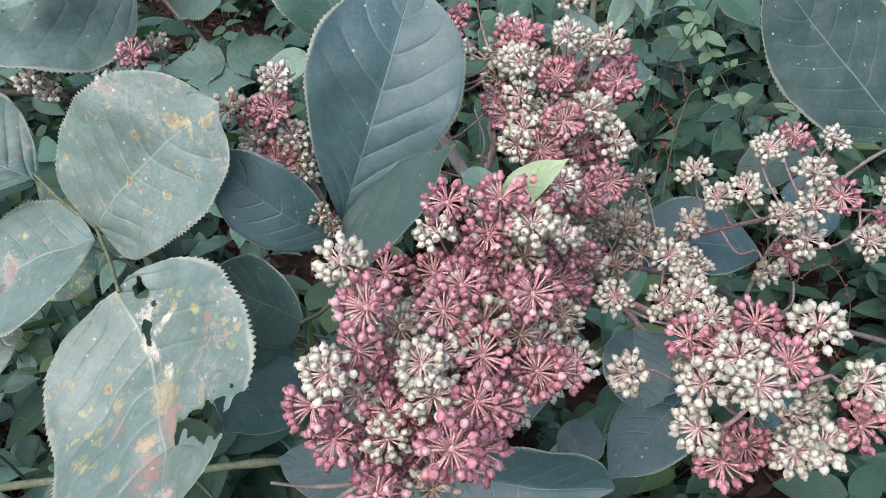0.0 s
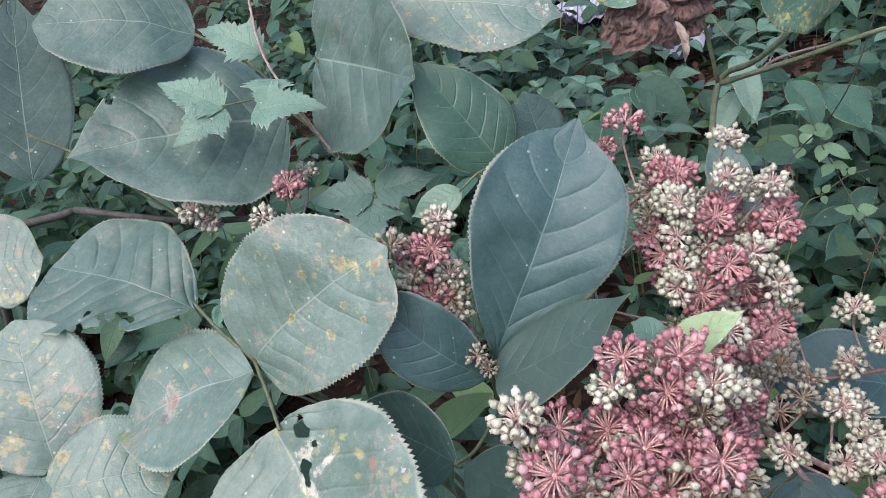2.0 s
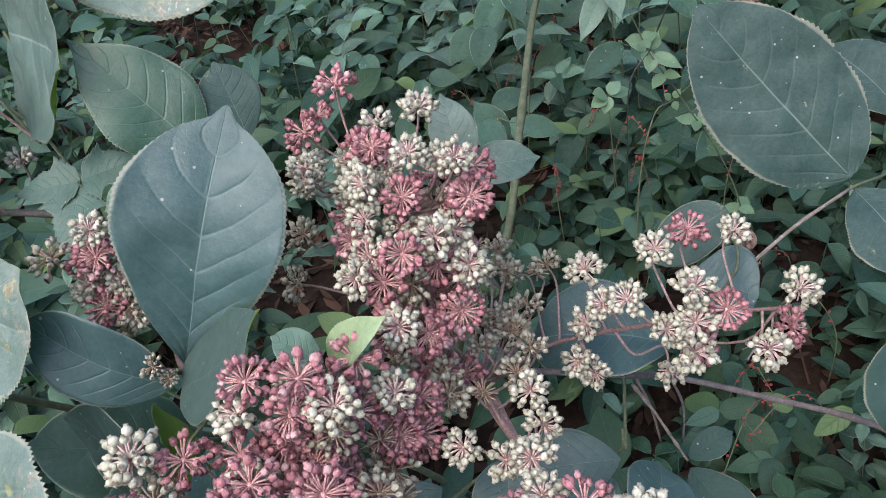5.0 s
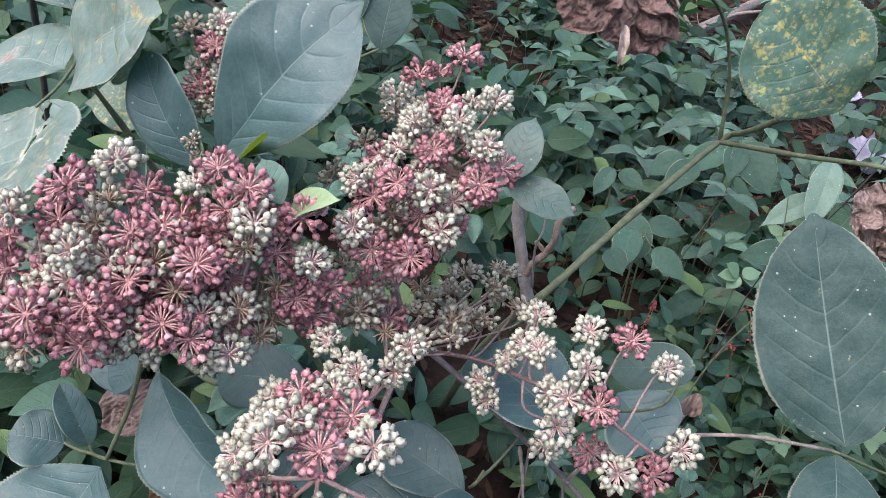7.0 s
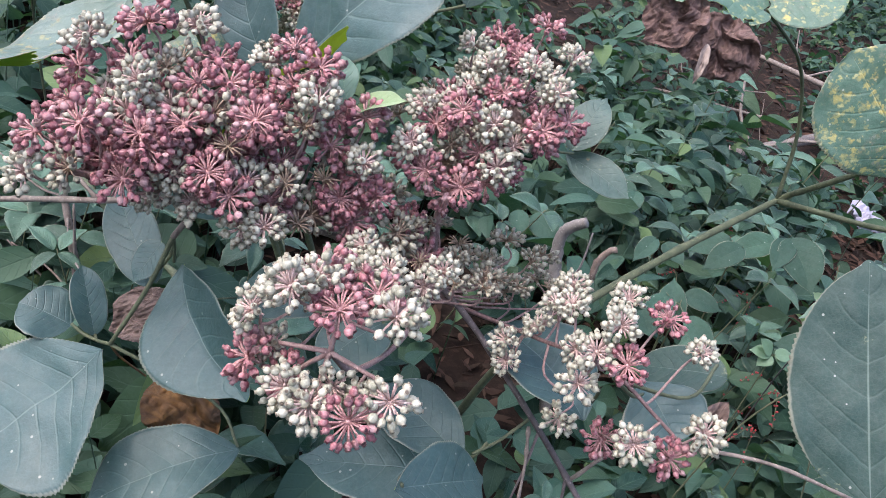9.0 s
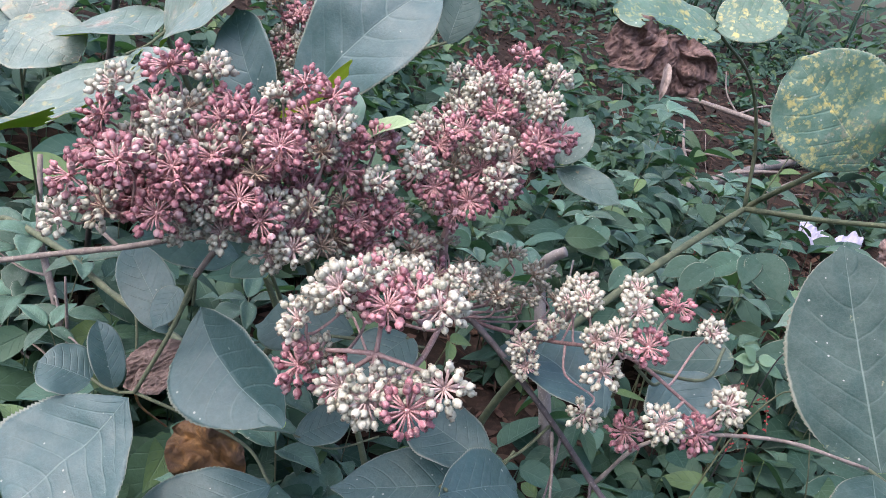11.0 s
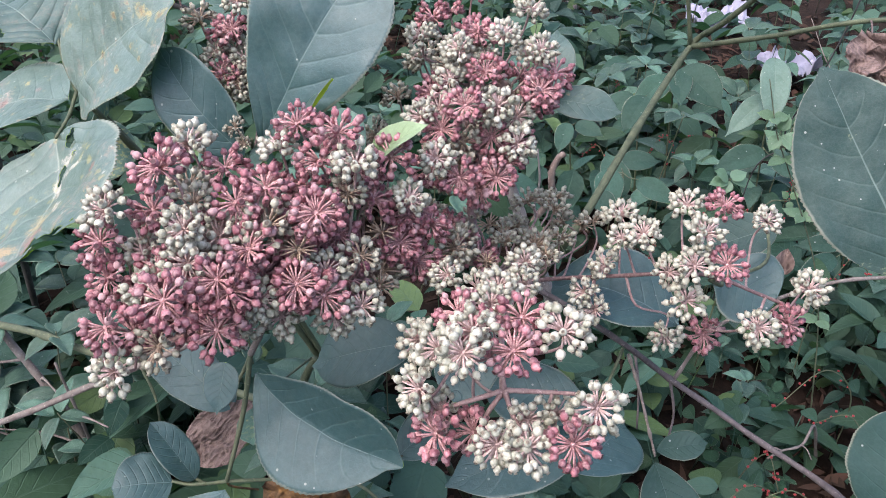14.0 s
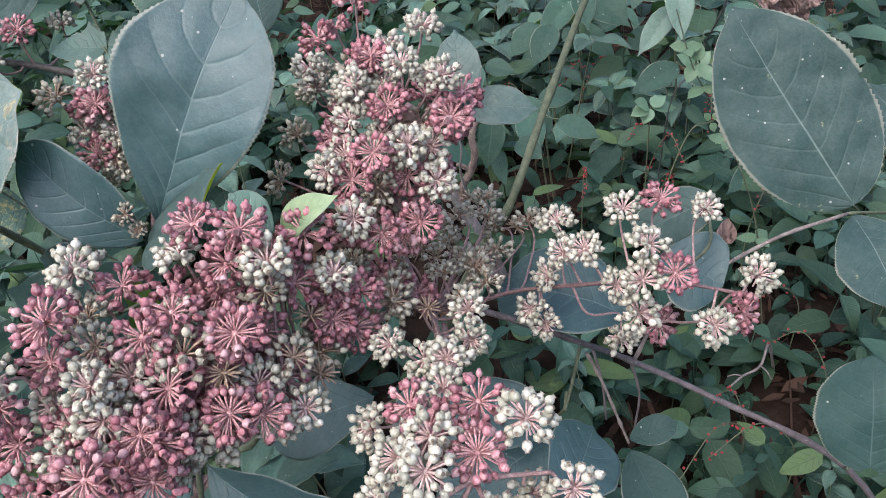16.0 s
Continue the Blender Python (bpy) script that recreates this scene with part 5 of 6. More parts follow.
petiole(s, ((0.09, 0.44, 0.584), (0.06, 0.42, 0.58), (0.024, 0.398, 0.573)))
petiole(s, ((0.098, 0.425, 0.585), (0.09, 0.42, 0.59), (0.085, 0.417, 0.600)))
leaf(s, (0.024, 0.377, 0.479), (0.051, 0.415, 0.497), (0.0, -0.45, 0.89), 0.04, "ovate", WAXY)
petiole(s, ((0.071, 0.436, 0.480), (0.05, 0.40, 0.47), (0.024, 0.377, 0.479)), 0.001, 0.001)
s = spray("dark drooping leaf beneath the rusty leaf", (-0.13, 0.46, 0.66))
petiole(s, ((-0.128, 0.48, 0.64), (-0.145, 0.42, 0.655), (-0.158, 0.394, 0.668)))
leaf(s, (-0.159, 0.399, 0.665), (-0.244, 0.455, 0.664), (-0.022, -0.950, 0.310), 0.074, (0.63, 0.90, 0.05), WAXY, droop=0.02, fold=0.02, bend=0.02)
leaf(s, (-0.254, 0.565, 0.509), (-0.340, 0.553, 0.502), (0.0, -0.51, 0.86), 0.062, "ovate", DULL)
petiole(s, ((-0.2, 0.645, 0.28), (-0.23, 0.60, 0.42), (-0.254, 0.565, 0.509)))
s = spray("small shoot with two leaves on a bare knobbly twig", (0.19, 0.55, 0.50))
tube("twig", s, ((0.186, 0.532, 0.516), (0.20, 0.527, 0.485), (0.213, 0.517, 0.455), (0.226, 0.507, 0.425)), 0.0015, 0.0011, BARK, 7, 0.8)
leaf(s, (0.226, 0.502, 0.438), (0.266, 0.516, 0.450), (0.0, -0.51, 0.86), 0.027, "ovate", SHADED_LEAF)
leaf(s, (0.227, 0.500, 0.425), (0.268, 0.430, 0.398), (0.0, -0.51, 0.86), 0.055, "ovate", SHADED_LEAF)
s = spray("yellow-blotched sick leaves with a shrivelled brown half", (0.075, 0.93, 0.852), "")
leaf(s, (0.287, 0.988, 0.754), (0.180, 0.926, 0.843), (0.220, -0.933, 0.283), 0.139, (0.70, 0.52, 0.02), YELLOWED, "round green leaf blotched with yellow")
leaf(s, (0.075, 0.925, 0.853), (-0.008, 0.822, 0.860), (0.1, -0.62, 0.78), 0.088, "round", YELLOWED, wave=0.06, rows=130, cols=36, holes=((-0.50, 0.30, 0.018), (-0.50, 0.50, 0.028), (-0.50, 0.70, 0.026)))
leaf(s, (0.078, 0.925, 0.860), (0.138, 0.955, 0.893), (0.1, -0.8, 0.6), 0.072, "round", YELLOWED)
leaf(s, (0.073, 0.862, 0.838), (0.078, 0.861, 0.771), (0.317, -0.785, 0.658), 0.078, "round", DRY_PINK, "shrivelled brown half of the leaf", under=DRY, rows=80, cols=26, fold=0.35, crumple=0.2, teeth=0.03)
leaf(s, (0.039, 0.845, 0.843), (0.007, 0.819, 0.791), (0.467, -0.785, 0.658), 0.058, "round", DRY_PINK, "shrivelled brown half of the leaf", under=DRY, rows=80, cols=26, fold=0.35, crumple=0.2, teeth=0.03)
leaf(s, (0.056, 0.842, 0.827), (0.036, 0.833, 0.790), (0.617, -0.785, 0.658), 0.05, "round", DRY_PINK, "shrivelled brown half of the leaf", under=DRY, rows=80, cols=26, fold=0.35, crumple=0.2, teeth=0.03)
leaf(s, (0.069, 0.833, 0.811), (0.077, 0.820, 0.771), (0.467, -0.785, 0.408), 0.011, "lance", PALE_DRY, "pale curled strip of dead leaf", under=DRY, rows=40, cols=8, fold=0.8, crumple=0.25)


s = thing("leaf_spray", (-0.33, 0.68, 0.30), "yellowing mottled leaves low behind the rusty leaves", "leaves")
tube("leaf_stalk", s, ((-0.22, 0.62, 0.35), (-0.33, 0.66, 0.44), (-0.42, 0.66, 0.52), (-0.50, 0.66, 0.60)), 0.0022, 0.0012, GREEN_STEM, 6)
leaf(s, (-0.50, 0.66, 0.60), (-0.435, 0.60, 0.655), (0.1, -0.75, 0.65), 0.075, "broad", YELLOWED, under=YELLOWED)
leaf(s, (-0.42, 0.66, 0.52), (-0.375, 0.61, 0.575), (0.1, -0.7, 0.7), 0.060, "broad", YELLOWED, under=YELLOWED)
leaf(s, (-0.46, 0.66, 0.56), (-0.53, 0.61, 0.555), (0.0, -0.7, 0.7), 0.085, "broad", YELLOWED, under=YELLOWED)
s = spray("shaded mid-green leaves low between the rusty and the dark leaves", (-0.2, 0.645, 0.28))
tube("twig", s, ((-0.20, 0.645, 0.28), (-0.21, 0.60, 0.40), (-0.205, 0.54, 0.50), (-0.19, 0.50, 0.56)), 0.0030, 0.0020, GREEN_STEM, 7, 0.1)
for leaf_base, leaf_tip, wide in (((-0.19, 0.50, 0.56), (-0.175, 0.44, 0.640), 0.075), ((-0.20, 0.53, 0.51), (-0.275, 0.485, 0.600), 0.085), ((-0.205, 0.54, 0.50), (-0.255, 0.41, 0.545), 0.088), ((-0.195, 0.51, 0.54), (-0.12, 0.46, 0.545), 0.070), ((-0.21, 0.57, 0.45), (-0.34, 0.49, 0.58), 0.095)):
    petiole(s, (leaf_base, Vector(leaf_base).lerp(leaf_tip, 0.1), Vector(leaf_base).lerp(leaf_tip, 0.2)))
    leaf(s, Vector(leaf_base).lerp(leaf_tip, 0.2), leaf_tip, (0.05, -0.62, 0.78), wide, "ovate", VINE)
s = thing("withered_leaf", (-0.134, 0.40, 0.45), "withered brown leaf with yellow edges hanging low", "leaf")
tube("leaf_stalk", s, ((-0.125, 0.49, 0.45), (-0.128, 0.44, 0.46), (-0.134, 0.40, 0.465)), 0.0013, 0.001, GREEN_STEM, 5)
leaf(s, (-0.134, 0.40, 0.465), (-0.168, 0.345, 0.425), (0.2, -0.6, 0.75), 0.055, "ovate", DRY, under=YELLOWED, rows=60, cols=16, fold=0.4, crumple=0.12)
leaf(s, (-0.134, 0.40, 0.465), (-0.105, 0.355, 0.470), (0.1, -0.6, 0.78), 0.030, "ovate", YELLOWED, under=YELLOWED, rows=50, cols=10, fold=0.3)
s = thing("dry_curled_leaf", (0.296, 0.603, 0.553), "small dry curled shoot standing on a thin branch", "dry leaf")
tube("leaf_stalk", s, ((0.296, 0.603, 0.553), (0.296, 0.606, 0.568), (0.297, 0.608, 0.580)), 0.0013, 0.001, DRY, 5)
leaf(s, (0.297, 0.608, 0.580), (0.300, 0.612, 0.604), (0.0, -0.9, 0.4), 0.017, "ovate", DRY, under=DRY, rows=30, cols=8, fold=0.9, crumple=0.2)


# ---- climber with toothed leaves over the dull leaf ----
s = thing("climbing_vine", (-0.30, 0.63, 0.845), "pale green vine with lobed toothed leaves on a pinkish stem", "vine")
tube("vine_stem", s, ((-0.26, 0.64, 0.80), (-0.285, 0.64, 0.862), (-0.305, 0.66, 0.90), (-0.315, 0.70, 0.95), (-0.32, 0.74, 1.0)), 0.0013, 0.0011, STALK, 6)
tube("vine_stem", s, ((-0.285, 0.64, 0.862), (-0.31, 0.63, 0.868), (-0.339, 0.622, 0.869)), 0.0009, 0.0008, GREEN_STEM, 6)
leaf(s, (-0.339, 0.622, 0.870), (-0.395, 0.640, 0.895), (0.2, -0.55, 0.81), 0.052, "lobed", TOOTHED, droop=0.2, teeth=0.035, rows=132, quilt=0.001)
leaf(s, (-0.336, 0.620, 0.868), (-0.376, 0.588, 0.852), (0.2, -0.55, 0.81), 0.045, "lobed", TOOTHED, droop=0.2, teeth=0.035, rows=132, quilt=0.001)
leaf(s, (-0.314, 0.616, 0.866), (-0.249, 0.612, 0.863), (0.02, -0.47, 0.88), 0.052, "lobed", TOOTHED, droop=0.2, teeth=0.035, rows=132, quilt=0.001)
leaf(s, (-0.298, 0.646, 0.880), (-0.300, 0.610, 0.862), (0.1, -0.6, 0.8), 0.045, "lobed", TOOTHED, droop=0.2, teeth=0.035, rows=132, quilt=0.001)
leaf(s, (-0.305, 0.66, 0.90), (-0.36, 0.675, 0.925), (0.1, -0.6, 0.8), 0.048, "lobed", TOOTHED, droop=0.2, teeth=0.035, rows=132, quilt=0.001)
s = thing("climbing_vine", (-0.20, 0.60, 0.745), "green vine with broad lobed leaves under the twig", "vine")
tube("vine_stem", s, ((-0.21, 0.585, 0.745), (-0.218, 0.60, 0.765), (-0.226, 0.606, 0.778)), 0.0012, 0.001, GREEN_STEM, 6)
leaf(s, (-0.226, 0.606, 0.778), (-0.233, 0.551, 0.747), (0.0, -0.51, 0.86), 0.065, "lobed", VINE, teeth=0.016, rows=132, quilt=0.001)
leaf(s, (-0.226, 0.608, 0.779), (-0.283, 0.605, 0.775), (0.0, -0.51, 0.86), 0.055, "lobed", VINE, teeth=0.016, rows=132, quilt=0.001)
leaf(s, (-0.224, 0.608, 0.779), (-0.170, 0.615, 0.785), (0.0, -0.51, 0.86), 0.058, "lobed", VINE, teeth=0.016, rows=132, quilt=0.001)


def bright_vine(points, seed):
    """A thin vine with little bright green toothed leaves in threes."""
    rnd = random.Random(seed)
    root = thing("thin_vine", points[0], "thin vine with small bright green toothed leaves", "vine")
    tube("vine_stem", root, points, 0.0013, 0.0008, GREEN_STEM, 5)
    line = smooth_line(points, 6)
    for q in line[5::5]:
        turn = rnd.uniform(0, 6.28)
        for k in range(3):
            a = turn + k * 2.1
            way = Vector((math.cos(a), math.sin(a) - 0.2, rnd.uniform(-0.3, 0.4))).normalized()
            leaf(root, q, q + way * rnd.uniform(0.022, 0.034), (rnd.uniform(-0.2, 0.2), -0.5, 0.85), rnd.uniform(0.014, 0.021), "pointed", BRIGHT, rows=20, cols=4, teeth=0.09, under=BRIGHT)


bright_vine(((0.45, 1.02, 0.02), (0.40, 1.02, 0.30), (0.33, 1.04, 0.46), (0.295, 1.04, 0.53), (0.27, 1.06, 0.60)), 61)
bright_vine(((0.62, 1.05, 0.02), (0.56, 1.0, 0.28), (0.46, 0.98, 0.40), (0.38, 0.97, 0.44)), 62)


# ---- undergrowth: single herbs, red berry spikes, scraps ----
HERB_LEAVES = [blade(0.090, 0.056, "pointed", HERB, rows=18, cols=3, teeth=0.04, seed=300, droop=0.2, fold=0.3), blade(0.105, 0.062, "pointed", HERB, rows=18, cols=3, teeth=0.04, seed=301, droop=0.28, fold=0.25),
               blade(0.088, 0.044, "lance", HERB, rows=18, cols=3, teeth=0.03, seed=302, droop=0.2, fold=0.4), blade(0.080, 0.062, "pointed", HERB, rows=18, cols=3, teeth=0.05, seed=303, droop=0.15, fold=0.2)]


def herb(seed, tall, tiers, spread, label, leaves=HERB_LEAVES):
    """A herb: an upright stem with pairs of leaves, each a little smaller than the pair below."""
    rnd = random.Random(seed)
    root = thing("herb", (0, 0, 0), label, "herb", "herbs of the undergrowth")
    lean = Vector((rnd.uniform(-0.04, 0.04), rnd.uniform(-0.05, 0.02), 0))
    tube("stem", root, ((0, 0, -0.015), lean * 0.3 + Vector((0, 0, tall * 0.5)), lean + Vector((0, 0, tall))), 0.0018, 0.0011, HERB_STEM, 5, 0, 4)
    pick = rnd.choice(leaves)
    for k in range(tiers):
        f = 1 - 0.8 * k / max(1, tiers)
        at = lean * f * f + Vector((0, 0, tall * f))
        n = 4 if k == 0 else 2
        for q in range(n):
            a = rnd.uniform(-0.25, 0.25) + q * 2 * math.pi / n + k * 1.5
            way = Vector((math.cos(a), math.sin(a), rnd.uniform(-0.45, 0.35)))
            s = spread * (0.75 + 0.35 * k / tiers) * rnd.uniform(0.85, 1.15)
            m = leaf_pose(at + way.normalized() * 0.006, at + way, (rnd.uniform(-0.2, 0.2), rnd.uniform(-0.35, 0.0), 1)) @ Matrix.Scale(s, 4)
            part("leaf", pick, root, m)
    return root


HERB_LABELS = ("dark green herb with paired pointed leaves", "low green herb with pointed leaves in shade", "tall thin herb with narrow green leaves")
herb_rnd = random.Random(77)
protos = [herb(40 + k, herb_rnd.uniform(0.14, 0.40), herb_rnd.choice((2, 3, 3, 4)), herb_rnd.uniform(0.9, 1.35), HERB_LABELS[k % 3]) for k in range(7)]
spots_done = 0
for k in range(1000):
    if spots_done == 175:
        break
    x, y = herb_rnd.uniform(-1.0, 1.15), 0.45 + 2.2 * herb_rnd.random() ** 1.1
    if bare(x, y) and herb_rnd.random() < 0.7:
        continue
    m = pose(x, y, ground_height(x, y), herb_rnd.uniform(-10, 10), herb_rnd.uniform(-10, 10), herb_rnd.uniform(0, 360)) @ Matrix.Scale(0.5 if x > 0.05 and y < 1.35 else herb_rnd.uniform(0.75, 1.05), 4)
    if spots_done < len(protos):
        protos[spots_done].matrix_basis = m
    else:
        copy_thing(protos[spots_done % len(protos)], m)
    spots_done += 1


for k, (x, y) in enumerate(((-0.40, 2.35), (-0.24, 2.34), (-0.06, 2.25), (0.03, 2.87), (-0.38, 3.07), (0.32, 3.07), (-0.32, 1.92))):
    copy_thing(protos[k], pose(x, y, ground_height(x, y), 0, 0, 50 * k) @ Matrix.Scale(1.45, 4))

DARK_LEAVES = [blade(0.075, 0.050, "ovate", SHADED_SEEDLING, rows=20, cols=3, teeth=0.03, seed=310, droop=0.2, fold=0.15), blade(0.085, 0.060, "broad", SHADED_SEEDLING, rows=20, cols=3, teeth=0.03, seed=311, droop=0.15, fold=0.12)]
seedlings = [herb(60 + k, 0.13 + 0.05 * k, 2 + k % 2, 1.0, "dark green seedling with broad leaves toned as in shade", DARK_LEAVES) for k in range(3)]
for k in range(26):
    x, y = 0.22 + 0.48 * herb_rnd.random(), 0.60 + 0.50 * herb_rnd.random()
    m = pose(x, y, ground_height(x, y), herb_rnd.uniform(-8, 8), herb_rnd.uniform(-8, 8), herb_rnd.uniform(0, 360)) @ Matrix.Scale(herb_rnd.uniform(0.42, 0.75), 4)
    if k < 3:
        seedlings[k].matrix_basis = m
    else:
        copy_thing(seedlings[k % 3], m)


def berry_spike(seed, x, y, tall):
    rnd = random.Random(seed)
    g = ground_height(x, y)
    root = thing("berry_spike", (x, y, g), "thin herb stem with tiny red berries", "herb", "red berry spikes")
    end = Vector((x + rnd.uniform(-0.12, 0.12), y + rnd.uniform(-0.15, 0.05), g + tall * 0.85))
    pts = (Vector((x, y, g - 0.01)), Vector((x, y, g + tall * 0.6)), Vector((x, y, g + tall)).lerp(end, 0.5) + Vector((0, 0, 0.02)), end)
    tube("stem", root, pts, 0.0012, 0.0007, HERB_STEM, 5)
    line = smooth_line(pts, 8)[10:]
    verts, faces = [], []
    ball = bmesh.new()
    bmesh.ops.create_icosphere(ball, subdivisions=1, radius=0.0020)
    bv, bf = [v.co.copy() for v in ball.verts], [[v.index for v in f.verts] for f in ball.faces]
    ball.free()
    for i in range(22 if y > 1.1 else 12):
        q = line[int(rnd.random() * len(line))] + Vector([rnd.uniform(-0.004, 0.004) for _ in range(3)])
        s = len(verts)
        verts += [v + q - Vector((x, y, g)) for v in bv]
        faces += [tuple(s + k for k in f) for f in bf]
    ob = part("berry_string", mesh_of("berry_string", verts, faces, [RED_BERRY]), root, Matrix.Translation((x, y, g)), "tiny red berries")
    ob["kind"] = "stuff"


for k, (x, y, h) in enumerate(((0.42, 1.15, 0.28), (0.60, 1.0, 0.24), (0.36, 1.45, 0.3), (0.15, 1.6, 0.28), (0.75, 1.2, 0.22), (0.5, 0.85, 0.2), (0.25, 1.25, 0.3), (-0.05, 1.9, 0.3), (0.141, 1.19, 0.25), (0.206, 1.33, 0.24), (0.33, 0.76, 0.22), (0.38, 0.74, 0.22), (0.44, 0.72, 0.22), (0.483, 1.0, 0.22), (0.305, 1.2, 0.24), (0.02, 1.49, 0.24), (0.113, 1.6, 0.26))):
    berry_spike(500 + k, x, y, h)


# ---- thin dark vine with pale leaflets, and broad-leaved herbs behind the spreading cluster ----
def leaflets(parent, hub, tips, width, material, normal=(0.05, -0.6, 0.8)):
    for tip in tips:
        hub_v, tip_v = Vector(hub), Vector(tip)
        way = (tip_v - hub_v).normalized()
        tube("leaf_stalk", parent, (hub_v, hub_v + way * 0.002, hub_v + way * 0.004), 0.0005, 0.0005, HERB_STEM, 5)
        leaf(parent, hub_v + way * 0.003, tip_v, normal, width, "pointed", material, rows=36, cols=5, teeth=0.05, quilt=0.015)


s = thing("climbing_vine", (0.292, 1.17, 0.436), "thin dark vine with pale green toothed leaflets", "vine")
tube("vine_stem", s, ((0.26, 1.24, -0.01), (0.27, 1.20, 0.25), (0.280, 1.17, 0.41), (0.314, 1.185, 0.450), (0.309, 1.12, 0.505), (0.312, 1.085, 0.541), (0.330, 1.06, 0.610), (0.350, 1.06, 0.70), (0.36, 1.05, 0.80)), 0.0011, 0.0010, DARK_BARK, 6, 0.2)
tube("vine_stem", s, ((0.312, 1.085, 0.541), (0.304, 1.06, 0.535), (0.298, 1.045, 0.532)), 0.0007, 0.0006, DARK_BARK, 5)
leaflets(s, (0.298, 1.045, 0.532), ((0.303, 1.055, 0.556), (0.289, 1.03, 0.511), (0.331, 1.03, 0.509)), 0.019, LEAFLET)
leaflets(s, (0.315, 1.19, 0.452), ((0.284, 1.19, 0.473), (0.332, 1.20, 0.472), (0.308, 1.18, 0.434)), 0.020, LEAFLET)
s = thing("climbing_vine", (0.30, 1.12, 0.374), "slender green vine with small yellowish budding leaves", "vine")
tube("vine_stem", s, ((0.25, 1.07, -0.01), (0.27, 1.09, 0.25), (0.304, 1.12, 0.374), (0.34, 1.15, 0.380), (0.391, 1.19, 0.385), (0.433, 1.22, 0.375)), 0.0014, 0.0009, HERB_STEM, 6, 0.2)
leaflets(s, (0.34, 1.15, 0.381), ((0.352, 1.155, 0.395), (0.328, 1.15, 0.394), (0.345, 1.14, 0.368)), 0.012, BRIGHT)
leaflets(s, (0.391, 1.19, 0.386), ((0.404, 1.195, 0.398), (0.380, 1.19, 0.398)), 0.012, BRIGHT)
s = thing("herb", (0.255, 1.25, 0.0), "slim herb topped by pale green toothed leaflets", "herb")
tube("stem", s, ((0.255, 1.26, -0.01), (0.25, 1.24, 0.2), (0.25, 1.22, 0.366)), 0.0014, 0.0009, HERB_STEM, 5)
leaflets(s, (0.25, 1.22, 0.366), ((0.219, 1.20, 0.362), (0.226, 1.2, 0.386), (0.241, 1.2, 0.344), (0.274, 1.25, 0.370), (0.294, 1.26, 0.345)), 0.024, LEAFLET)


def broad_herb(label, node, blades, material=BROAD):
    """A tall herb with a few broad leaves near its top: each with base, tip and width."""
    x, y, z = node
    root = thing("herb", (x, y, ground_height(x, y)), label, "herb", "broad-leaved herbs")
    tube("stem", root, ((x + 0.02, y + 0.03, ground_height(x, y) - 0.015), (x + 0.008, y + 0.02, z * 0.5), (x, y, z)), 0.0024, 0.0015, HERB_STEM, 6, 0.1)
    for base, tip, width in blades:
        b = Vector(base)
        tube("leaf_stalk", root, (node, (Vector(node) + b) / 2 - Vector((0, 0, 0.004)), b), 0.0011, 0.0009, HERB_STEM, 5)
        leaf(root, base, tip, (0.05, -0.6, 0.8), width, "broad", material, rows=60, cols=8, droop=0.12, fold=0.18, teeth=0.025, quilt=0.012)


broad_herb("tall herb with two broad dark green leaves", (0.43, 1.57, 0.385), (((0.40, 1.556, 0.398), (0.446, 1.478, 0.339), 0.066), ((0.473, 1.55, 0.380), (0.532, 1.475, 0.320), 0.082)))
broad_herb("low herb with a pair of smooth green leaves", (0.478, 1.375, 0.19), (((0.472, 1.36, 0.206), (0.394, 1.338, 0.194), 0.036), ((0.483, 1.393, 0.190), (0.538, 1.424, 0.210), 0.042), ((0.459, 1.33, 0.19), (0.396, 1.25, 0.184), 0.04)))
broad_herb("herb with broad green leaves beside the berry spikes", (0.10, 1.66, 0.38), (((0.112, 1.638, 0.404), (0.206, 1.582, 0.355), 0.085), ((0.09, 1.66, 0.37), (0.03, 1.60, 0.318), 0.060), ((0.11, 1.65, 0.39), (0.125, 1.56, 0.36), 0.05)))
broad_herb("herb with drooping pale toothed leaves", (0.297, 1.54, 0.46), (((0.287, 1.53, 0.480), (0.308, 1.42, 0.399), 0.055), ((0.29, 1.523, 0.407), (0.238, 1.447, 0.353), 0.046)), PALE_BROAD)
broad_herb("herb with broad green leaves over bare litter", (0.30, 1.45, 0.33), (((0.302, 1.431, 0.334), (0.226, 1.389, 0.306), 0.052), ((0.32, 1.44, 0.32), (0.385, 1.41, 0.30), 0.052)))
broad_herb("herb with broad green leaves behind the leaning stem", (0.045, 1.57, 0.35), (((0.059, 1.556, 0.362), (0.03, 1.485, 0.315), 0.055), ((0.028, 1.58, 0.352), (-0.025, 1.538, 0.309), 0.055)))
broad_herb("low herb with broad grey-green leaves", (0.06, 1.33, 0.29), (((0.050, 1.36, 0.297), (0.115, 1.385, 0.303), 0.045), ((0.094, 1.274, 0.31), (0.163, 1.252, 0.29), 0.042), ((0.03, 1.32, 0.30), (0.057, 1.25, 0.26), 0.055)))

broad_herb("herb with a whorl of three green leaves", (-0.232, 1.66, 0.30), (((-0.232, 1.655, 0.304), (-0.285, 1.64, 0.296), 0.034), ((-0.240, 1.685, 0.290), (-0.200, 1.728, 0.312), 0.034), ((-0.222, 1.627, 0.315), (-0.193, 1.582, 0.282), 0.044)))
broad_herb("herb with diamond-shaped green leaves", (0.05, 1.33, 0.255), (((0.066, 1.304, 0.255), (0.023, 1.369, 0.306), 0.056), ((0.02, 1.26, 0.275), (0.066, 1.227, 0.263), 0.044)))
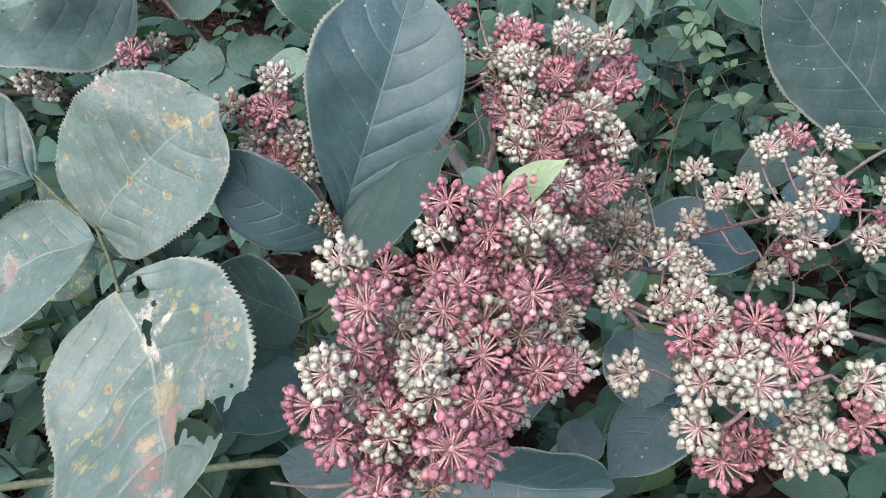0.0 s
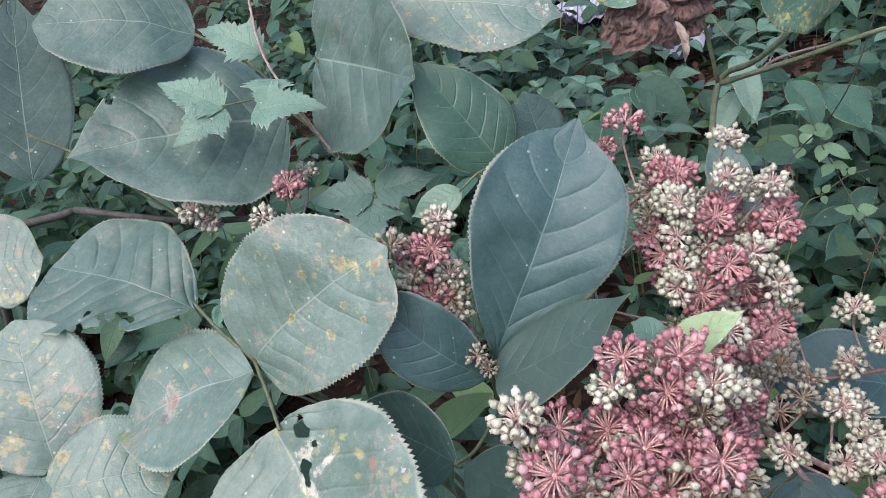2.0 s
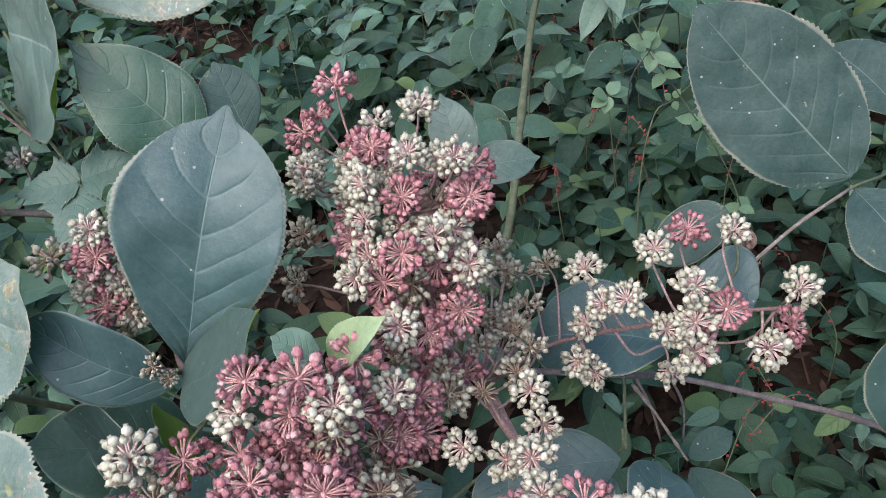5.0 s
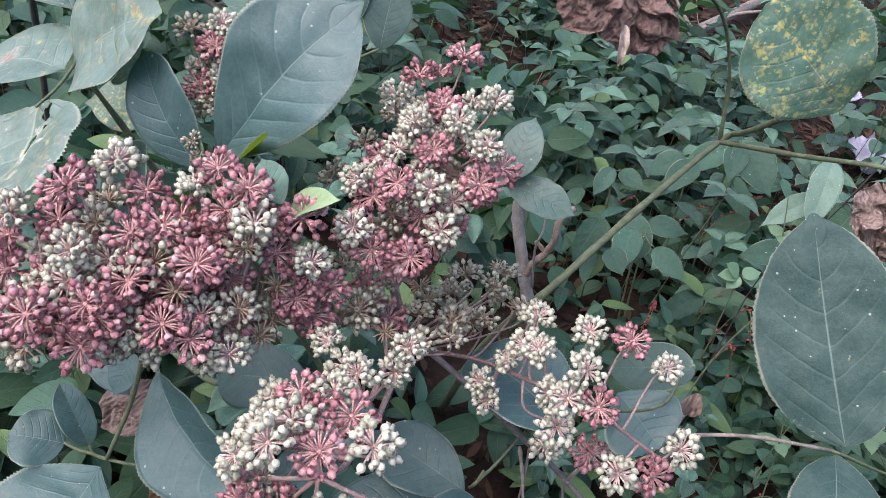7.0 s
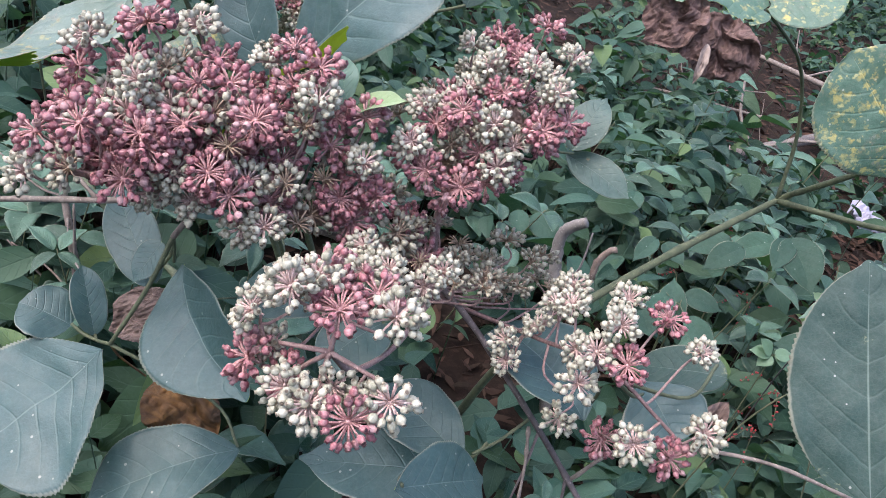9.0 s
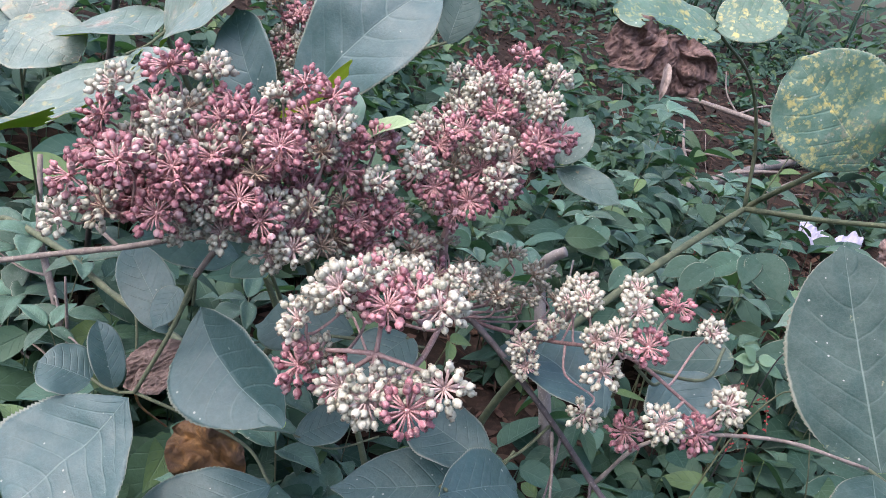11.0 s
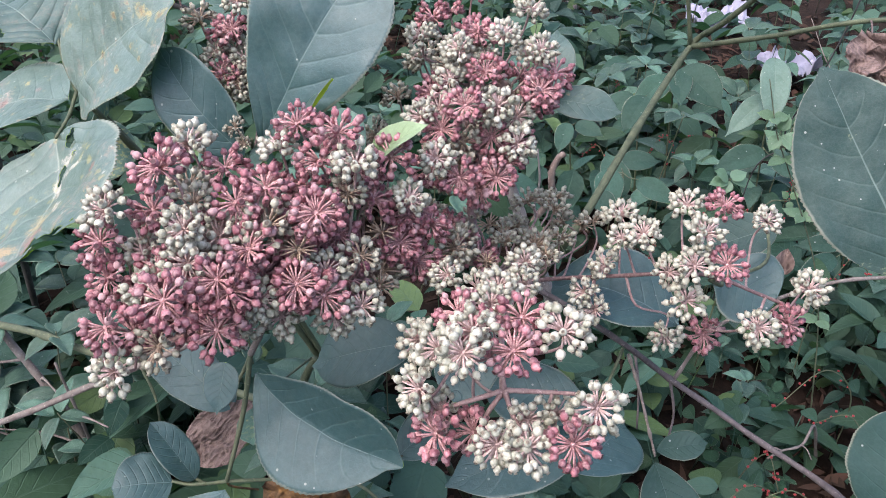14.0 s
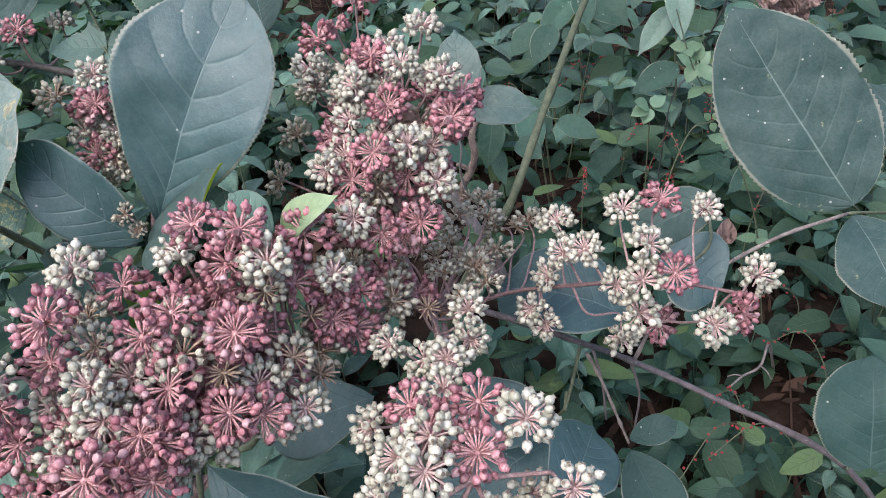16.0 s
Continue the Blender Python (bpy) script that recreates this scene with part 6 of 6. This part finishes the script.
broad_herb("herb with smooth green leaves near the grey stem", (-0.27, 1.25, 0.30), (((-0.276, 1.232, 0.313), (-0.231, 1.200, 0.287), 0.040), ((-0.258, 1.259, 0.303), (-0.172, 1.259, 0.297), 0.058)))
broad_herb("herb with one small green leaf", (-0.09, 1.52, 0.29), (((-0.092, 1.508, 0.300), (-0.094, 1.450, 0.258), 0.040), ((-0.08, 1.53, 0.29), (-0.02, 1.51, 0.28), 0.04)))

s = thing("climbing_vine", (0.07, 0.608, 0.577), "tiny yellow-green leaflets on a thread-thin vine", "vine")
tube("vine_stem", s, ((0.12, 0.60, 0.545), (0.091, 0.61, 0.576), (0.071, 0.606, 0.577), (0.05, 0.60, 0.580)), 0.0007, 0.0006, HERB_STEM, 5)
leaflets(s, (0.071, 0.606, 0.578), ((0.073, 0.618, 0.588), (0.064, 0.594, 0.577), (0.084, 0.604, 0.585)), 0.011, BRIGHT)
leaflets(s, (0.091, 0.610, 0.577), ((0.097, 0.619, 0.584), (0.099, 0.604, 0.577)), 0.011, BRIGHT)
leaflets(s, (0.05, 0.60, 0.580), ((0.046, 0.61, 0.589), (0.040, 0.596, 0.578)), 0.011, BRIGHT)


def scrap(x, y, sx, sy, turn, seed):
    """A crumpled sheet of white plastic, raised off the ground so the camera sees it over the herbs."""
    n, verts = 26, []
    for j in range(n + 1):
        for i in range(n + 1):
            u, v = i / n - 0.5, j / n - 0.5
            h = 0.075 + 0.06 * noise.noise(Vector((u * 3, v * 3, seed))) + 0.022 * noise.noise(Vector((u * 9, v * 9, seed))) + 0.010 * noise.noise(Vector((u * 21, v * 21, seed)))
            verts.append((u * sx, v * sy, max(0.006, h)))
    verts += [(a, b, c_ - 0.003) for a, b, c_ in verts]
    w, m = n + 1, (n + 1) ** 2
    faces = []
    for j in range(n):
        for i in range(n):
            k = j * w + i
            faces += [(k, k + 1, k + w + 1, k + w), (m + k, m + k + w, m + k + w + 1, m + k + 1)]
    ob = new("plastic_scrap", mesh_of("plastic_scrap", verts, faces, [PLASTIC], smooth=False))
    ob.matrix_basis = pose(x, y, ground_height(x, y), 0, 0, turn)
    return tagged(ob, "crumpled white plastic scrap raised over the litter", "litter", "plastic scraps")


scrap(0.12, 3.24, 0.24, 0.20, 20, 1.0)
for pts, r in ((((-0.55, 3.05, 0.03), (-0.47, 3.35, 0.05), (-0.40, 4.1, 0.06), (-0.33, 4.95, 0.03)), 0.030), (((-1.2, 3.4, 0.02), (-0.9, 3.6, 0.06), (-0.5, 3.75, 0.12)), 0.010), (((0.1, 4.6, 0.02), (0.5, 4.3, 0.07), (1.0, 4.2, 0.03)), 0.016),
               (((-0.35, 2.7, 0.02), (-0.25, 2.95, 0.10), (-0.12, 3.3, 0.22)), 0.007), (((-0.2, 5.6, 0.03), (-0.9, 5.3, 0.08), (-1.6, 5.5, 0.03)), 0.022), (((0.45, 2.2, 0.02), (0.60, 2.45, 0.06), (0.85, 2.6, 0.04)), 0.007)):
    s = thing("fallen_branch", pts[0], "dead grey-brown branch lying on the leaf litter", "branch", "fallen branches")
    tube("branch", s, pts, r, r * 0.6, BARK, 8, 0.3)
    mid = Vector(pts[1])
    tube("twig", s, (mid, mid + Vector((0.10, 0.14, 0.08)), mid + Vector((0.24, 0.22, 0.13))), r * 0.35, r * 0.2, BARK, 5, 0.2)
    tube("twig", s, (mid, mid + Vector((-0.12, 0.02, 0.10)), mid + Vector((-0.20, 0.10, 0.22))), r * 0.3, r * 0.16, BARK, 5, 0.2)

scrap(0.37, 2.72, 0.22, 0.16, -35, 4.0)

s = thing("dry_curled_leaf", (-0.075, 0.32, 0.50), "dry curled orange-brown leaf hanging on a thin stalk", "dry leaf")
tube("leaf_stalk", s, ((-0.09, 0.30, 0.485), (-0.105, 0.32, 0.45), (-0.10, 0.345, 0.42)), 0.0012, 0.001, DRY_ORANGE, 6)
leaf(s, (-0.10, 0.345, 0.42), (-0.02, 0.37, 0.40), (0.1, -0.7, 0.7), 0.062, "ovate", DRY_ORANGE, under=DRY, rows=70, cols=24, fold=0.7, droop=0.4, wave=0.15, crumple=0.15)
s = thing("dead_twig", (-0.045, 1.05, 0.30), "twisted pale dead twig beside the grey stem", "twig")
tube("twig", s, ((-0.046, 1.05, 0.290), (-0.036, 1.05, 0.325), (-0.022, 1.05, 0.350), (-0.012, 1.045, 0.385), (-0.014, 1.045, 0.415), (-0.006, 1.05, 0.440), (0.002, 1.056, 0.446)), 0.0064, 0.0046, DEAD_BARK, 10, 0.22)
tube("twig", s, ((-0.022, 1.05, 0.350), (-0.034, 1.045, 0.362), (-0.040, 1.04, 0.368)), 0.0040, 0.0034, DEAD_BARK, 8, 0.2)
s = thing("dry_curled_leaf", (0.36, 1.02, 0.70), "shrivelled brown leaf hanging from the side twig", "dry leaf")
tube("leaf_stalk", s, ((0.365, 1.02, 0.699), (0.362, 0.98, 0.705), (0.36, 0.94, 0.705)), 0.0012, 0.001, DRY, 5)
leaf(s, (0.36, 0.94, 0.705), (0.390, 0.925, 0.630), (0.2, -0.9, 0.3), 0.066, "round", DRY, under=DRY, rows=70, cols=24, fold=0.6, crumple=0.28, teeth=0.03)

s = thing("dry_curled_leaf", (0.046, 0.53, 0.735), "dry curled pinkish-brown leaf caught among the stalks", "dry leaf")
tube("leaf_stalk", s, ((0.046, 0.53, 0.735), (0.040, 0.527, 0.742), (0.034, 0.524, 0.748)), 0.001, 0.0009, DRY, 5)
leaf(s, (0.034, 0.524, 0.748), (0.072, 0.535, 0.744), (0.1, -0.7, 0.7), 0.022, "ovate", DRY, under=DRY, fold=0.9, wave=0.2, quilt=0.08)

s = thing("dead_twig", (0.424, 0.889, 0.170), "pale forked dead twig caught in the herbs", "twig")
tube("twig", s, ((0.454, 0.949, 0.050), (0.424, 0.889, 0.170), (0.408, 0.845, 0.170), (0.383, 0.824, 0.170), (0.365, 0.803, 0.170)), 0.0024, 0.0012, BARK, 6, 0.3)
tube("twig", s, ((0.408, 0.845, 0.170), (0.414, 0.833, 0.174), (0.420, 0.821, 0.170)), 0.0013, 0.0008, BARK, 5, 0.3)
tube("twig", s, ((0.383, 0.824, 0.170), (0.372, 0.822, 0.174), (0.362, 0.821, 0.170)), 0.0013, 0.0008, BARK, 5, 0.3)
